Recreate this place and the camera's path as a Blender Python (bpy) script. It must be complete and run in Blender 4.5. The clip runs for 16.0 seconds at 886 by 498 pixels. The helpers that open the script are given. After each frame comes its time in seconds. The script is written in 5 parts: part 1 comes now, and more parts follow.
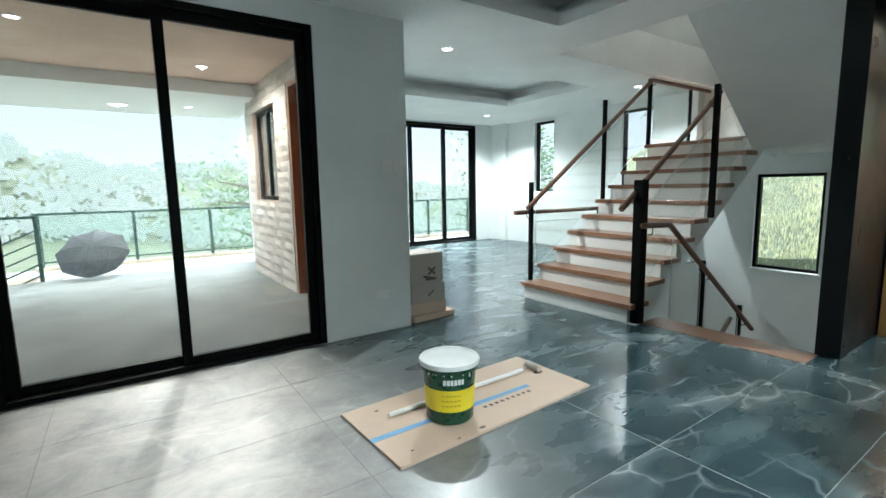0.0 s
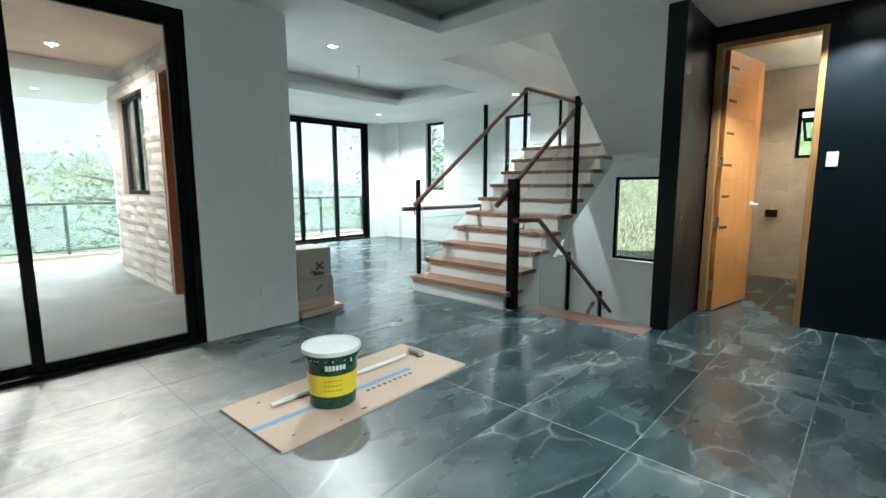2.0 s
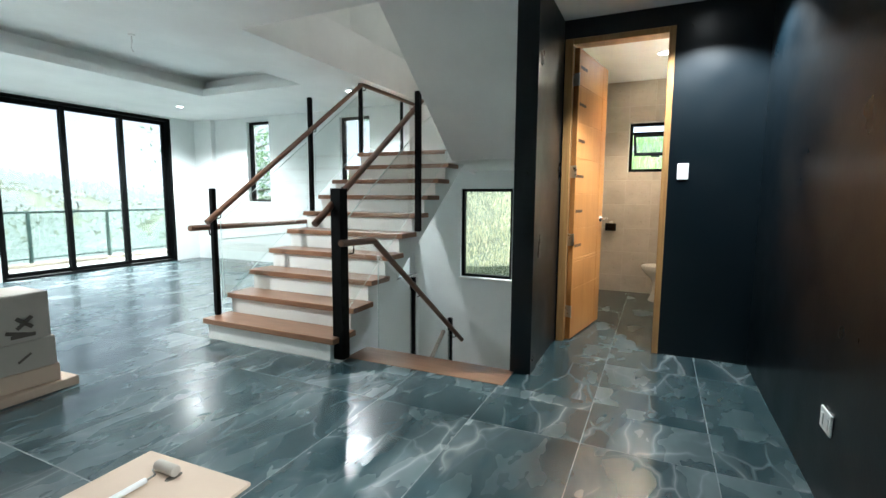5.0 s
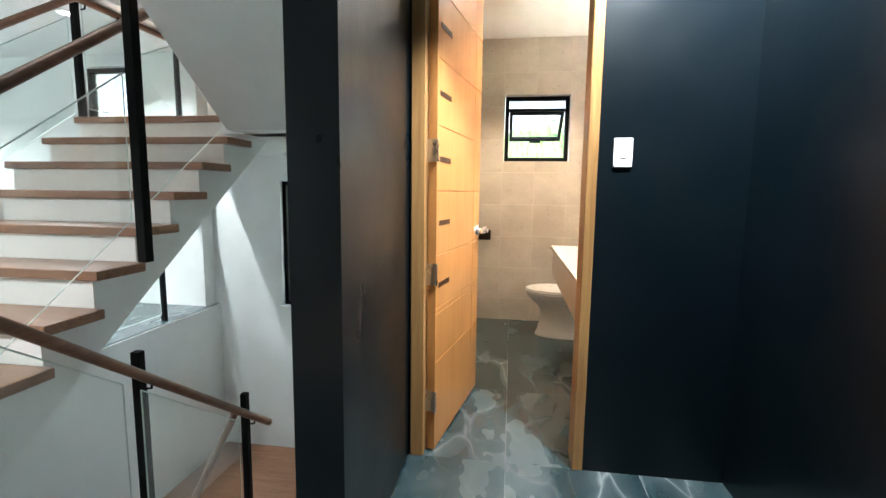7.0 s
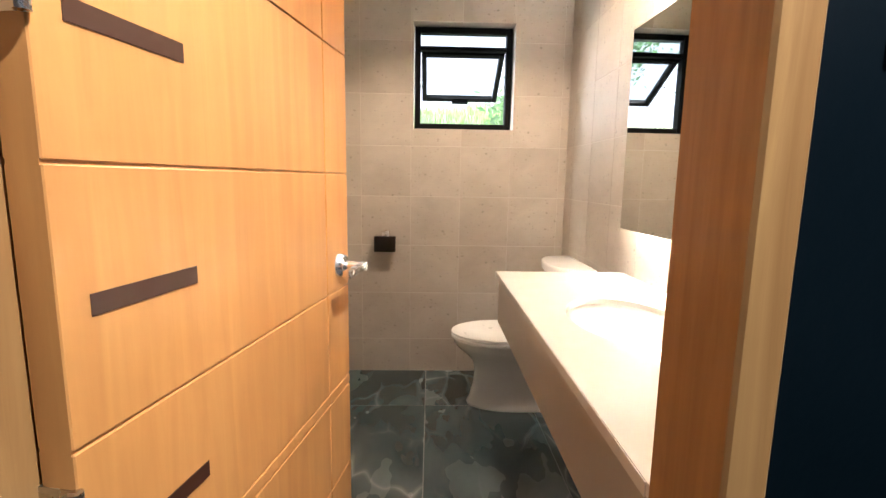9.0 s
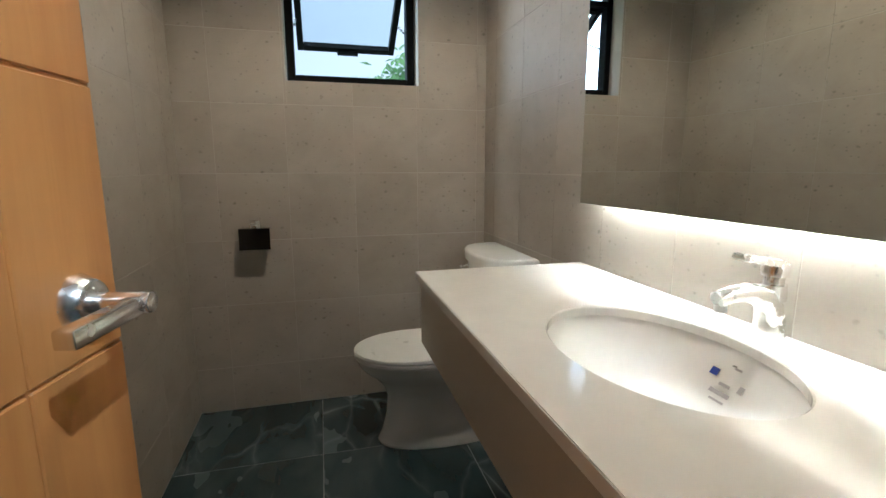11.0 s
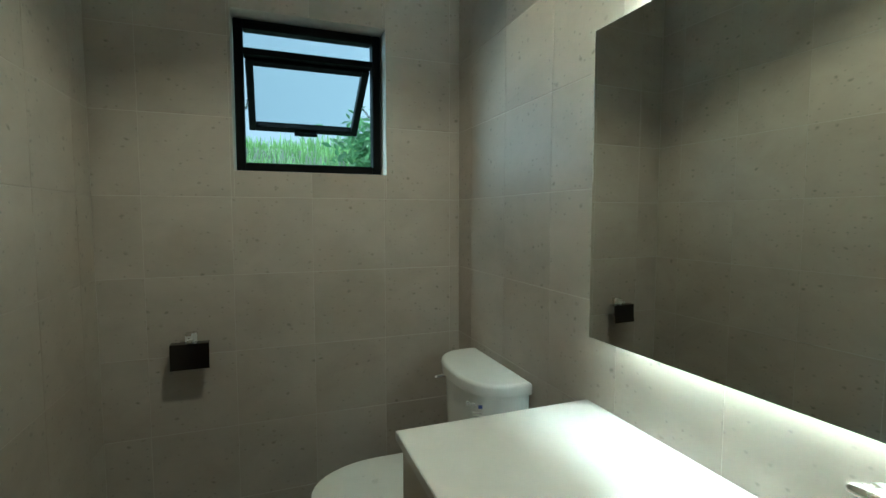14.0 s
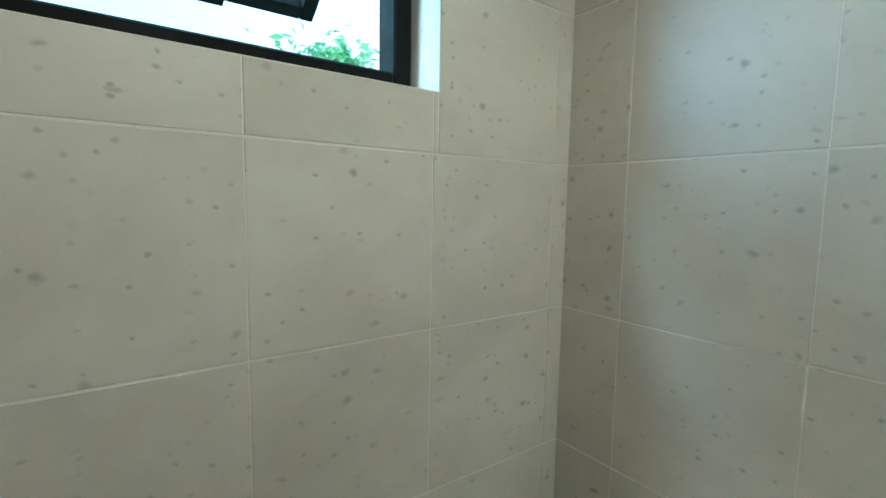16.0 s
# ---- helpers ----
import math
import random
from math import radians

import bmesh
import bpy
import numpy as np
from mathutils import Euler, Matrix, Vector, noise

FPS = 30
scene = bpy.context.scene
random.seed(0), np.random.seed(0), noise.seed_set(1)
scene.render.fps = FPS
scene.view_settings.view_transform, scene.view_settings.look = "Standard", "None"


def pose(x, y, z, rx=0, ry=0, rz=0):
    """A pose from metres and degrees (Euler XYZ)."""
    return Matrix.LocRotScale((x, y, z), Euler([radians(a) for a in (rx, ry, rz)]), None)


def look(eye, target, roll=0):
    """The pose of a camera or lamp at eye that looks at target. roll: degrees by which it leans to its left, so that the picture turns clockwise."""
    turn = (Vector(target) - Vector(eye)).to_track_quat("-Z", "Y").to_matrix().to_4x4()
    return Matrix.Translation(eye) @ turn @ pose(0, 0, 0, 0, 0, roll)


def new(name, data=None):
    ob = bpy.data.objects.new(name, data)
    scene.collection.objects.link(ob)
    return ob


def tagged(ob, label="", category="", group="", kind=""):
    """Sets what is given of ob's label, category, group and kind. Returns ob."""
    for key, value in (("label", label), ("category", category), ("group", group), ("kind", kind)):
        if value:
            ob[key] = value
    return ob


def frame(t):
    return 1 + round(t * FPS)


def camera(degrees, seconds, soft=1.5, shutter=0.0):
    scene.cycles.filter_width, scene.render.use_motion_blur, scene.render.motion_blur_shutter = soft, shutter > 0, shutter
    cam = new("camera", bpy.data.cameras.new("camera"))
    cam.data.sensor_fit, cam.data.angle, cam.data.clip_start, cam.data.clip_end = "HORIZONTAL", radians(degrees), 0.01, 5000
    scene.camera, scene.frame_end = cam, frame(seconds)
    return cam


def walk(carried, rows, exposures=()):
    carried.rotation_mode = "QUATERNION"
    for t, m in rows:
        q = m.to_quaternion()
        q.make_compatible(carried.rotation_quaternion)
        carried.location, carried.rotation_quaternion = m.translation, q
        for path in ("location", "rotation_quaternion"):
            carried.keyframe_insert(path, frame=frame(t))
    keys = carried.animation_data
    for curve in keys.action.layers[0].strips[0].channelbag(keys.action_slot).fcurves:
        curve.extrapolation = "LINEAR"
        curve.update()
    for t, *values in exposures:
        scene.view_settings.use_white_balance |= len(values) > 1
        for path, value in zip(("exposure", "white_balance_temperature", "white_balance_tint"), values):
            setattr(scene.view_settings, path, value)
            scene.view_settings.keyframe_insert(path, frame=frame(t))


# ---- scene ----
cam = camera(87.2, 16.0)
PATH = [
    (0, (0.6, 0.167, 1.236), (1.724, 1.8, 0.97), -1.0),
    (0.5, (0.602, 0.035, 1.219), (1.922, 1.509, 0.931), -0.7),
    (1, (0.599, 0.006, 1.202), (1.979, 1.424, 0.914), -0.5),
    (1.5, (0.576, -0.004, 1.207), (2.0, 1.374, 0.93), -0.2),
    (2, (0.573, -0.027, 1.209), (2.024, 1.322, 0.936), -0.1),
    (2.5, (0.592, -0.03, 1.196), (2.065, 1.297, 0.935), 0.0),
    (3, (0.598, -0.033, 1.196), (2.099, 1.265, 0.941), 0.2),
    (3.2, (0.623, -0.045, 1.201), (2.131, 1.243, 0.948), -0.0),
    (5.3, (1.815, 0.492, 1.214), (3.66, 1.232, 0.985), 0.3),
    (5.5, (2.005, 0.533, 1.24), (3.871, 1.214, 1.005), 0.2),
    (6, (2.451, 0.632, 1.227), (4.372, 1.138, 0.991), 0.4),
    (6.5, (2.944, 0.686, 1.224), (4.892, 1.067, 0.986), 0.5),
    (7, (3.426, 0.716, 1.237), (5.391, 1.0, 0.994), 0.7),
    (7.5, (3.922, 0.701, 1.256), (5.896, 0.906, 1.005), 0.4),
    (8, (4.354, 0.724, 1.247), (6.333, 0.85, 0.985), 0.6),
    (8.5, (4.739, 0.694, 1.245), (6.721, 0.732, 0.978), 0.8),
    (10.8, (5.649, 0.686, 1.143), (7.564, 0.237, 0.78), 0.2),
    (11, (5.672, 0.67, 1.151), (7.578, 0.173, 0.806), -0.1),
    (11.5, (5.733, 0.642, 1.214), (7.62, 0.055, 0.908), -0.5),
    (12, (5.804, 0.647, 1.261), (7.673, -0.022, 1.018), -0.1),
    (12.5, (5.836, 0.669, 1.315), (7.69, -0.056, 1.122), -0.2),
    (13, (5.847, 0.67, 1.346), (7.686, -0.1, 1.191), -0.1),
    (13.5, (5.88, 0.671, 1.357), (7.72, -0.1, 1.219), -0.1),
    (14, (5.956, 0.68, 1.355), (7.825, -0.02, 1.215), -0.0),
    (14.5, (6.147, 0.648, 1.354), (8.047, 0.037, 1.219), 0.2),
    (15, (6.469, 0.649, 1.348), (8.382, 0.082, 1.207), 0.3),
    (15.5, (6.893, 0.725, 1.36), (8.752, 0.007, 1.191), 0.7),
    (16, (7.285, 0.662, 1.348), (8.892, -0.511, 1.149), 1.0),
]
EXPOSURES = [
    (0.0, 3.3, 5700, 0), (3.2, 3.38, 5750, 1), (5.3, 3.62, 5750, 3), (7.0, 4.0, 5850, 6), (8.7, 3.75, 5950, 13),
    (10.4, 2.35, 5200, 3), (11.0, 2.18, 5050, 0), (12.0, 1.7, 4850, -12), (14.0, 1.75, 4550, -21), (15.0, 2.35, 4450, -22), (16.0, 2.85, 4200, -19),
]
walk(cam, [(t, look(eye, target, roll)) for t, eye, target, roll in PATH], EXPOSURES)

# ---- world, sun, lamps ----
world = bpy.data.worlds.new("world")
scene.world = world
world.use_nodes = True
_nt = world.node_tree
_bg = _nt.nodes["Background"]
_sky = _nt.nodes.new("ShaderNodeTexSky")
_sky.sky_type = "NISHITA"
_sky.sun_disc = False
_sky.sun_elevation = radians(48)
_sky.sun_rotation = radians(200)
_sky.air_density, _sky.dust_density, _sky.ozone_density = 0.6, 6.0, 0.6
_hsv = _nt.nodes.new("ShaderNodeHueSaturation")
_hsv.inputs["Saturation"].default_value = 0.22
_gen = _nt.nodes.new("ShaderNodeTexCoord")
_lift = _nt.nodes.new("ShaderNodeVectorMath")
_lift.operation, _lift.inputs[1].default_value = "ADD", (0, 0, 0.4)
_nt.links.new(_gen.outputs["Generated"], _lift.inputs[0])
_nt.links.new(_lift.outputs[0], _sky.inputs["Vector"])
_nt.links.new(_sky.outputs[0], _hsv.inputs["Color"])
_nt.links.new(_hsv.outputs[0], _bg.inputs[0])
_bg.inputs[1].default_value = 0.118

_sun = bpy.data.lights.new("sun", "SUN")
_sun.energy, _sun.angle, _sun.color = 1.2, radians(25), (1.0, 0.97, 0.92)
new("sun", _sun).matrix_world = pose(0, 0, 30, 42, 0, 160)


def lamp(name, kind, place, watts, color, size=0.05, aim=None, spot=100, blend=0.6):
    d = bpy.data.lights.new(name, kind)
    d.energy, d.color = watts, color
    if kind == "AREA":
        d.shape, d.size, d.size_y = "RECTANGLE", size[0], size[1]
    else:
        d.shadow_soft_size = size
    if kind == "SPOT":
        d.spot_size, d.spot_blend = radians(spot), blend
    o = new(name, d)
    o.matrix_world = look(place, aim or (place[0], place[1], place[2] - 1))
    return o


COOL, WARM, PALE = (1.0, 0.97, 0.93), (1.0, 0.72, 0.47), (1.0, 0.88, 0.76)
CEIL = 2.60
DOWNLIGHTS = [(3.42, 4.13), (6.66, 7.37), (6.79, 4.21), (3.42, 7.37)]
for (px, py), watts in zip(DOWNLIGHTS, (22, 38, 18, 38)):
    lamp("downlight_lamp", "SPOT", (px, py, CEIL - 0.022), watts, COOL, 0.02, spot=140)
lamp("downlight_lamp", "SPOT", (5.0, 0.14, CEIL - 0.022), 27, COOL, 0.02, spot=116, blend=0.35)
# unseen downlight added to brighten the dining walls
lamp("downlight_lamp", "SPOT", (1.9, -1.2, CEIL - 0.03), 62, COOL, 0.04, spot=140)
lamp("downlight_lamp", "SPOT", (6.82, 0.44, 2.625), 12.5, WARM, 0.02, spot=124, blend=0.4)
# unseen area lamp added outside to boost daylight through the bathroom window
lamp("bath_daylight_fill", "AREA", (9.4, 2.1, 2.15), 8, (0.80, 0.90, 1.0), (1.0, 1.2), aim=(8.0, 0.5, 1.80))
lamp("downlight_lamp", "SPOT", (1.51, 6.3, 2.632), 30, PALE, 0.015, spot=165)
lamp("downlight_lamp", "SPOT", (0.7, 8.48, 2.468), 30, PALE, 0.018, spot=165)
# bare lamp without a fixture, assumed for the warm light upstairs
lamp("upstairs_lamp", "POINT", (5.6, 2.9, 4.9), 3.5, (1.0, 0.86, 0.76), 0.1)

# ---- materials ----
def nodes_of(name):
    m = bpy.data.materials.new(name)
    m.use_nodes = True
    return m, m.node_tree, m.node_tree.nodes["Principled BSDF"]


def link(nt, a, b):
    nt.links.new(a, b)


def coords(nt, scale=1.0, shift=False, kind="Object"):
    tc = nt.nodes.new("ShaderNodeTexCoord")
    mp = nt.nodes.new("ShaderNodeMapping")
    mp.inputs["Scale"].default_value = scale if isinstance(scale, tuple) else (scale,) * 3
    link(nt, tc.outputs[kind], mp.inputs["Vector"])
    if shift:
        oi = nt.nodes.new("ShaderNodeObjectInfo")
        mu = nt.nodes.new("ShaderNodeMath")
        mu.operation, mu.inputs[1].default_value = "MULTIPLY", 37.0
        link(nt, oi.outputs["Random"], mu.inputs[0])
        cx = nt.nodes.new("ShaderNodeCombineXYZ")
        for i in range(3):
            link(nt, mu.outputs[0], cx.inputs[i])
        link(nt, cx.outputs[0], mp.inputs["Location"])
    return mp.outputs[0]


def noise_tex(nt, vec, scale, detail=4, rough=0.55, dist=0.0):
    n = nt.nodes.new("ShaderNodeTexNoise")
    n.inputs["Scale"].default_value, n.inputs["Detail"].default_value = scale, detail
    n.inputs["Roughness"].default_value, n.inputs["Distortion"].default_value = rough, dist
    link(nt, vec, n.inputs["Vector"])
    return n.outputs["Fac"]


def ramp(nt, fac, stops):
    r = nt.nodes.new("ShaderNodeValToRGB")
    while len(r.color_ramp.elements) < len(stops):
        r.color_ramp.elements.new(0.5)
    for e, (p, c) in zip(r.color_ramp.elements, stops):
        e.position, e.color = p, (*c, 1) if len(c) == 3 else c
    link(nt, fac, r.inputs[0])
    return r.outputs[0]


def mix(nt, a, b, fac, mode="MIX"):
    m = nt.nodes.new("ShaderNodeMix")
    m.data_type, m.blend_type = "RGBA", mode
    def put(i, v):
        if hasattr(v, "links"):
            link(nt, v, m.inputs[i])
        else:
            m.inputs[i].default_value = (*v, 1) if isinstance(v, tuple) else v
    put(0, fac), put(6, a), put(7, b)
    return m.outputs[2]


def bump(nt, bsdf, height, strength=0.2, dist=0.01):
    b = nt.nodes.new("ShaderNodeBump")
    b.inputs["Strength"].default_value, b.inputs["Distance"].default_value = strength, dist
    link(nt, height, b.inputs["Height"])
    link(nt, b.outputs[0], bsdf.inputs["Normal"])


def paint(name, color, rough=0.5, vary=0.08, grain=90, strength=0.08):
    m, nt, b = nodes_of(name)
    v = coords(nt)
    lo = tuple(c * (1 - vary) for c in color)
    hi = tuple(min(1, c * (1 + vary * 0.5)) for c in color)
    col = ramp(nt, noise_tex(nt, v, 1.3, 5, 0.6), [(0.3, lo), (0.7, hi)])
    link(nt, col, b.inputs["Base Color"])
    rr = ramp(nt, noise_tex(nt, v, 3.0, 4), [(0.3, (rough * 0.85,) * 3), (0.7, (min(1, rough * 1.15),) * 3)])
    link(nt, rr, b.inputs["Roughness"])
    bump(nt, b, noise_tex(nt, v, grain, 3), strength, 0.004)
    return m


def plain(name, color, rough=0.4, metal=0.0, vary=0.1):
    m, nt, b = nodes_of(name)
    v = coords(nt)
    col = ramp(nt, noise_tex(nt, v, 14, 3), [(0.3, tuple(c * (1 - vary) for c in color)), (0.7, color)])
    link(nt, col, b.inputs["Base Color"])
    b.inputs["Metallic"].default_value = metal
    rr = ramp(nt, noise_tex(nt, v, 25, 4), [(0.3, (rough * 0.75,) * 3), (0.75, (min(1, rough * 1.25),) * 3)])
    link(nt, rr, b.inputs["Roughness"])
    return m


def wood(name, dark, light, rough=0.35, axis=0, scale=6, shift=False):
    m, nt, b = nodes_of(name)
    s = [14.0, 14.0, 14.0]
    s[axis] = 1.0
    v = coords(nt, tuple(s), shift)
    g = noise_tex(nt, v, scale * 0.45, 7, 0.6, 0.7)
    col = ramp(nt, g, [(0.28, dark), (0.72, light)])
    big = ramp(nt, noise_tex(nt, coords(nt, 2.2, shift), 1.0, 2), [(0.3, (0.86, 0.84, 0.82)), (0.7, (1, 1, 1))])
    link(nt, mix(nt, col, big, 1.0, "MULTIPLY"), b.inputs["Base Color"])
    b.inputs["Roughness"].default_value = rough
    bump(nt, b, g, 0.08, 0.003)
    return m


def warped(nt, v, scale, amount):
    """Coordinates pushed about by a coarse noise."""
    w = nt.nodes.new("ShaderNodeTexNoise")
    w.inputs["Scale"].default_value, w.inputs["Detail"].default_value, w.inputs["Roughness"].default_value = scale, 3, 0.5
    link(nt, v, w.inputs["Vector"])
    vm = nt.nodes.new("ShaderNodeVectorMath")
    vm.operation, vm.inputs[1].default_value = "MULTIPLY_ADD", (amount * 2,) * 3
    link(nt, w.outputs["Color"], vm.inputs[0]), link(nt, v, vm.inputs[2])
    return vm.outputs[0]


def net(nt, v, scale, stops):
    """A net of lines along the edges of a cell pattern."""
    vo = nt.nodes.new("ShaderNodeTexVoronoi")
    vo.feature = "DISTANCE_TO_EDGE"
    vo.inputs["Scale"].default_value = scale
    link(nt, v, vo.inputs["Vector"])
    return ramp(nt, vo.outputs["Distance"], stops)


def marble(name):
    m, nt, b = nodes_of(name)
    v = coords(nt, 1.0, True)
    mp = nt.nodes.new("ShaderNodeMapping")
    mp.inputs["Rotation"].default_value, mp.inputs["Scale"].default_value = (0, 0, 0.6), (0.65, 1.35, 1.0)
    link(nt, v, mp.inputs["Vector"])
    v = mp.outputs[0]
    wv = warped(nt, v, 1.5, 0.26)
    cloud = noise_tex(nt, v, 3.0, 4, 0.5, 0.4)
    base = ramp(nt, cloud, [(0.27, (0.011, 0.026, 0.031)), (0.47, (0.024, 0.047, 0.054)), (0.62, (0.047, 0.077, 0.083)), (0.8, (0.094, 0.13, 0.136))])
    gate = ramp(nt, noise_tex(nt, v, 1.7, 3), [(0.47, (0, 0, 0)), (0.64, (1, 1, 1))])
    wide = net(nt, wv, 1.5, [(0.0, (0.34,) * 3), (0.06, (0.15,) * 3), (0.2, (0, 0, 0))])
    col = mix(nt, base, (0.25, 0.29, 0.295), mix(nt, wide, gate, 1.0, "MULTIPLY"))
    vein = net(nt, wv, 1.5, [(0.0, (0.7,) * 3), (0.005, (0.35,) * 3), (0.018, (0, 0, 0))])
    col = mix(nt, col, (0.38, 0.415, 0.415), mix(nt, vein, gate, 1.0, "MULTIPLY"))
    fv = warped(nt, v, 3.0, 0.13)
    fine = net(nt, fv, 3.2, [(0.0, (0.7,) * 3), (0.015, (0.3,) * 3), (0.05, (0, 0, 0))])
    gate2 = ramp(nt, noise_tex(nt, v, 2.4, 4), [(0.46, (0, 0, 0)), (0.66, (0.8, 0.8, 0.8))])
    col = mix(nt, col, (0.27, 0.30, 0.305), mix(nt, fine, gate2, 1.0, "MULTIPLY"))
    # building dust tracked in from the terrace door, plus painted glare of the terrace
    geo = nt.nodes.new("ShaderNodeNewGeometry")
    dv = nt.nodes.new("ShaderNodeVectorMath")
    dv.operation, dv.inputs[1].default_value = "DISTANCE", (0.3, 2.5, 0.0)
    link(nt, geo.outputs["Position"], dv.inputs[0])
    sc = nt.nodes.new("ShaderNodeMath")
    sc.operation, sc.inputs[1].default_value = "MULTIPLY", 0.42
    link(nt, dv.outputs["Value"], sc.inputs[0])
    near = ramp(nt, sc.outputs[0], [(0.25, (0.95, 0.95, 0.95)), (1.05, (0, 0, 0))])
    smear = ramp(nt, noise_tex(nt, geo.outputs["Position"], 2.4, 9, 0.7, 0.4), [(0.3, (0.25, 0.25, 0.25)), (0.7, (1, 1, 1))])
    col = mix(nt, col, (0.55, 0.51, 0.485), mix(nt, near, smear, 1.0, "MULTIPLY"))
    link(nt, col, b.inputs["Base Color"])
    rr = ramp(nt, noise_tex(nt, v, 3.0, 3), [(0.3, (0.18,) * 3), (0.7, (0.32,) * 3)])
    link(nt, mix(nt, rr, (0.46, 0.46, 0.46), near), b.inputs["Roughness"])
    return m


def flecks(nt, v, scale, lo, hi, keep):
    """Small dark flecks: some of the cells of a warped cell pattern."""
    w = nt.nodes.new("ShaderNodeTexNoise")
    w.inputs["Scale"].default_value, w.inputs["Detail"].default_value = scale * 1.4, 3
    link(nt, v, w.inputs["Vector"])
    vm = nt.nodes.new("ShaderNodeVectorMath")
    vm.operation, vm.inputs[1].default_value = "MULTIPLY_ADD", (0.5 / scale,) * 3
    link(nt, w.outputs["Color"], vm.inputs[0]), link(nt, v, vm.inputs[2])
    vo = nt.nodes.new("ShaderNodeTexVoronoi")
    vo.inputs["Scale"].default_value = scale
    link(nt, vm.outputs[0], vo.inputs["Vector"])
    dot = ramp(nt, vo.outputs["Distance"], [(lo, (1, 1, 1)), (hi, (0, 0, 0))])
    sep = nt.nodes.new("ShaderNodeSeparateColor")
    link(nt, vo.outputs["Color"], sep.inputs[0])
    return mix(nt, dot, ramp(nt, sep.outputs[0], [(keep, (0, 0, 0)), (min(1, keep + 0.3), (1, 1, 1))]), 1.0, "MULTIPLY")


def spotted_tile(name):
    m, nt, b = nodes_of(name)
    v = coords(nt, (1.0, 1.35, 1.0), True)
    base = ramp(nt, noise_tex(nt, v, 3.2, 7, 0.62, 0.4), [(0.28, (0.375, 0.335, 0.277)), (0.5, (0.425, 0.383, 0.322)), (0.74, (0.475, 0.435, 0.372))])
    col = mix(nt, base, (0.25, 0.23, 0.19), flecks(nt, v, 19.0, 0.06, 0.20, 0.52))
    col = mix(nt, col, (0.28, 0.26, 0.22), flecks(nt, v, 43.0, 0.08, 0.25, 0.52))
    link(nt, col, b.inputs["Base Color"])
    rr = ramp(nt, noise_tex(nt, v, 9, 4), [(0.3, (0.34,) * 3), (0.7, (0.48,) * 3)])
    link(nt, rr, b.inputs["Roughness"])
    bump(nt, b, noise_tex(nt, v, 40, 3), 0.06, 0.003)
    return m


def glass_mat(name, tint=(0.97, 1.0, 0.985), rough=0.0):
    m, nt, b = nodes_of(name)
    b.inputs["Base Color"].default_value = (*tint, 1)
    b.inputs["Transmission Weight"].default_value = 1.0
    b.inputs["Roughness"].default_value = rough
    b.inputs["IOR"].default_value = 1.45
    return m


def glow(name, color, strength):
    m, nt, b = nodes_of(name)
    b.inputs["Base Color"].default_value = (*color, 1)
    b.inputs["Emission Color"].default_value = (*color, 1)
    b.inputs["Emission Strength"].default_value = strength
    return m


def leafy(name, dark, light, scale=8):
    m, nt, b = nodes_of(name)
    v = coords(nt)
    gi = nt.nodes.new("ShaderNodeNewGeometry")
    a = ramp(nt, gi.outputs["Random Per Island"], [(0.0, dark), (1.0, light)])
    link(nt, mix(nt, a, ramp(nt, noise_tex(nt, v, scale, 4), [(0.3, dark), (0.7, light)]), 0.4), b.inputs["Base Color"])
    b.inputs["Roughness"].default_value = 0.6
    tr = nt.nodes.new("ShaderNodeBsdfTranslucent")
    link(nt, ramp(nt, gi.outputs["Random Per Island"], [(0.0, tuple(min(1, c * 1.7) for c in dark)), (1.0, tuple(min(1, c * 1.7) for c in light))]), tr.inputs["Color"])
    ms = nt.nodes.new("ShaderNodeMixShader")
    ms.inputs[0].default_value = 0.5
    link(nt, b.outputs[0], ms.inputs[1]), link(nt, tr.outputs[0], ms.inputs[2])
    link(nt, ms.outputs[0], nt.nodes["Material Output"].inputs["Surface"])
    return m


def stone_mat(name):
    m, nt, b = nodes_of(name)
    v = coords(nt, 1.0, True)
    oi = nt.nodes.new("ShaderNodeObjectInfo")
    a = ramp(nt, oi.outputs["Random"], [(0.0, (0.58, 0.50, 0.45)), (0.5, (0.68, 0.61, 0.56)), (1.0, (0.76, 0.70, 0.65))])
    n = noise_tex(nt, v, 16, 6, 0.7)
    link(nt, mix(nt, a, ramp(nt, n, [(0.3, (0.75, 0.75, 0.75)), (0.7, (1, 1, 1))]), 1.0, "MULTIPLY"), b.inputs["Base Color"])
    b.inputs["Roughness"].default_value = 0.85
    bump(nt, b, n, 0.5, 0.012)
    return m


WALL = paint("wall_paint", (0.76, 0.79, 0.775), 0.5)
CEILING = paint("ceiling_paint", (0.78, 0.80, 0.79), 0.6)
NAVY = paint("navy_paint", (0.0016, 0.0048, 0.0076), 0.32, 0.15, 60, 0.10)
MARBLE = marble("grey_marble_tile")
GROUT = paint("grout", (0.26, 0.275, 0.275), 0.8, 0.2, 200, 0.2)
TILE = spotted_tile("greige_spotted_tile")
TILE_GROUT = paint("tile_grout", (0.54, 0.505, 0.45), 0.8, 0.15, 200, 0.2)
TREAD = wood("tread_wood", (0.20, 0.095, 0.05), (0.34, 0.185, 0.105), 0.3, 1)
RAIL = wood("rail_wood", (0.115, 0.052, 0.03), (0.225, 0.118, 0.07), 0.35, 0)
RISER = paint("riser_paint", (0.78, 0.78, 0.74), 0.4, 0.05)
BLACK = plain("black_metal", (0.003, 0.0035, 0.0035), 0.55, 0.0, 0.3)
DOORWOOD = wood("door_wood", (0.49, 0.215, 0.062), (0.60, 0.29, 0.088), 0.32, 2, 5)
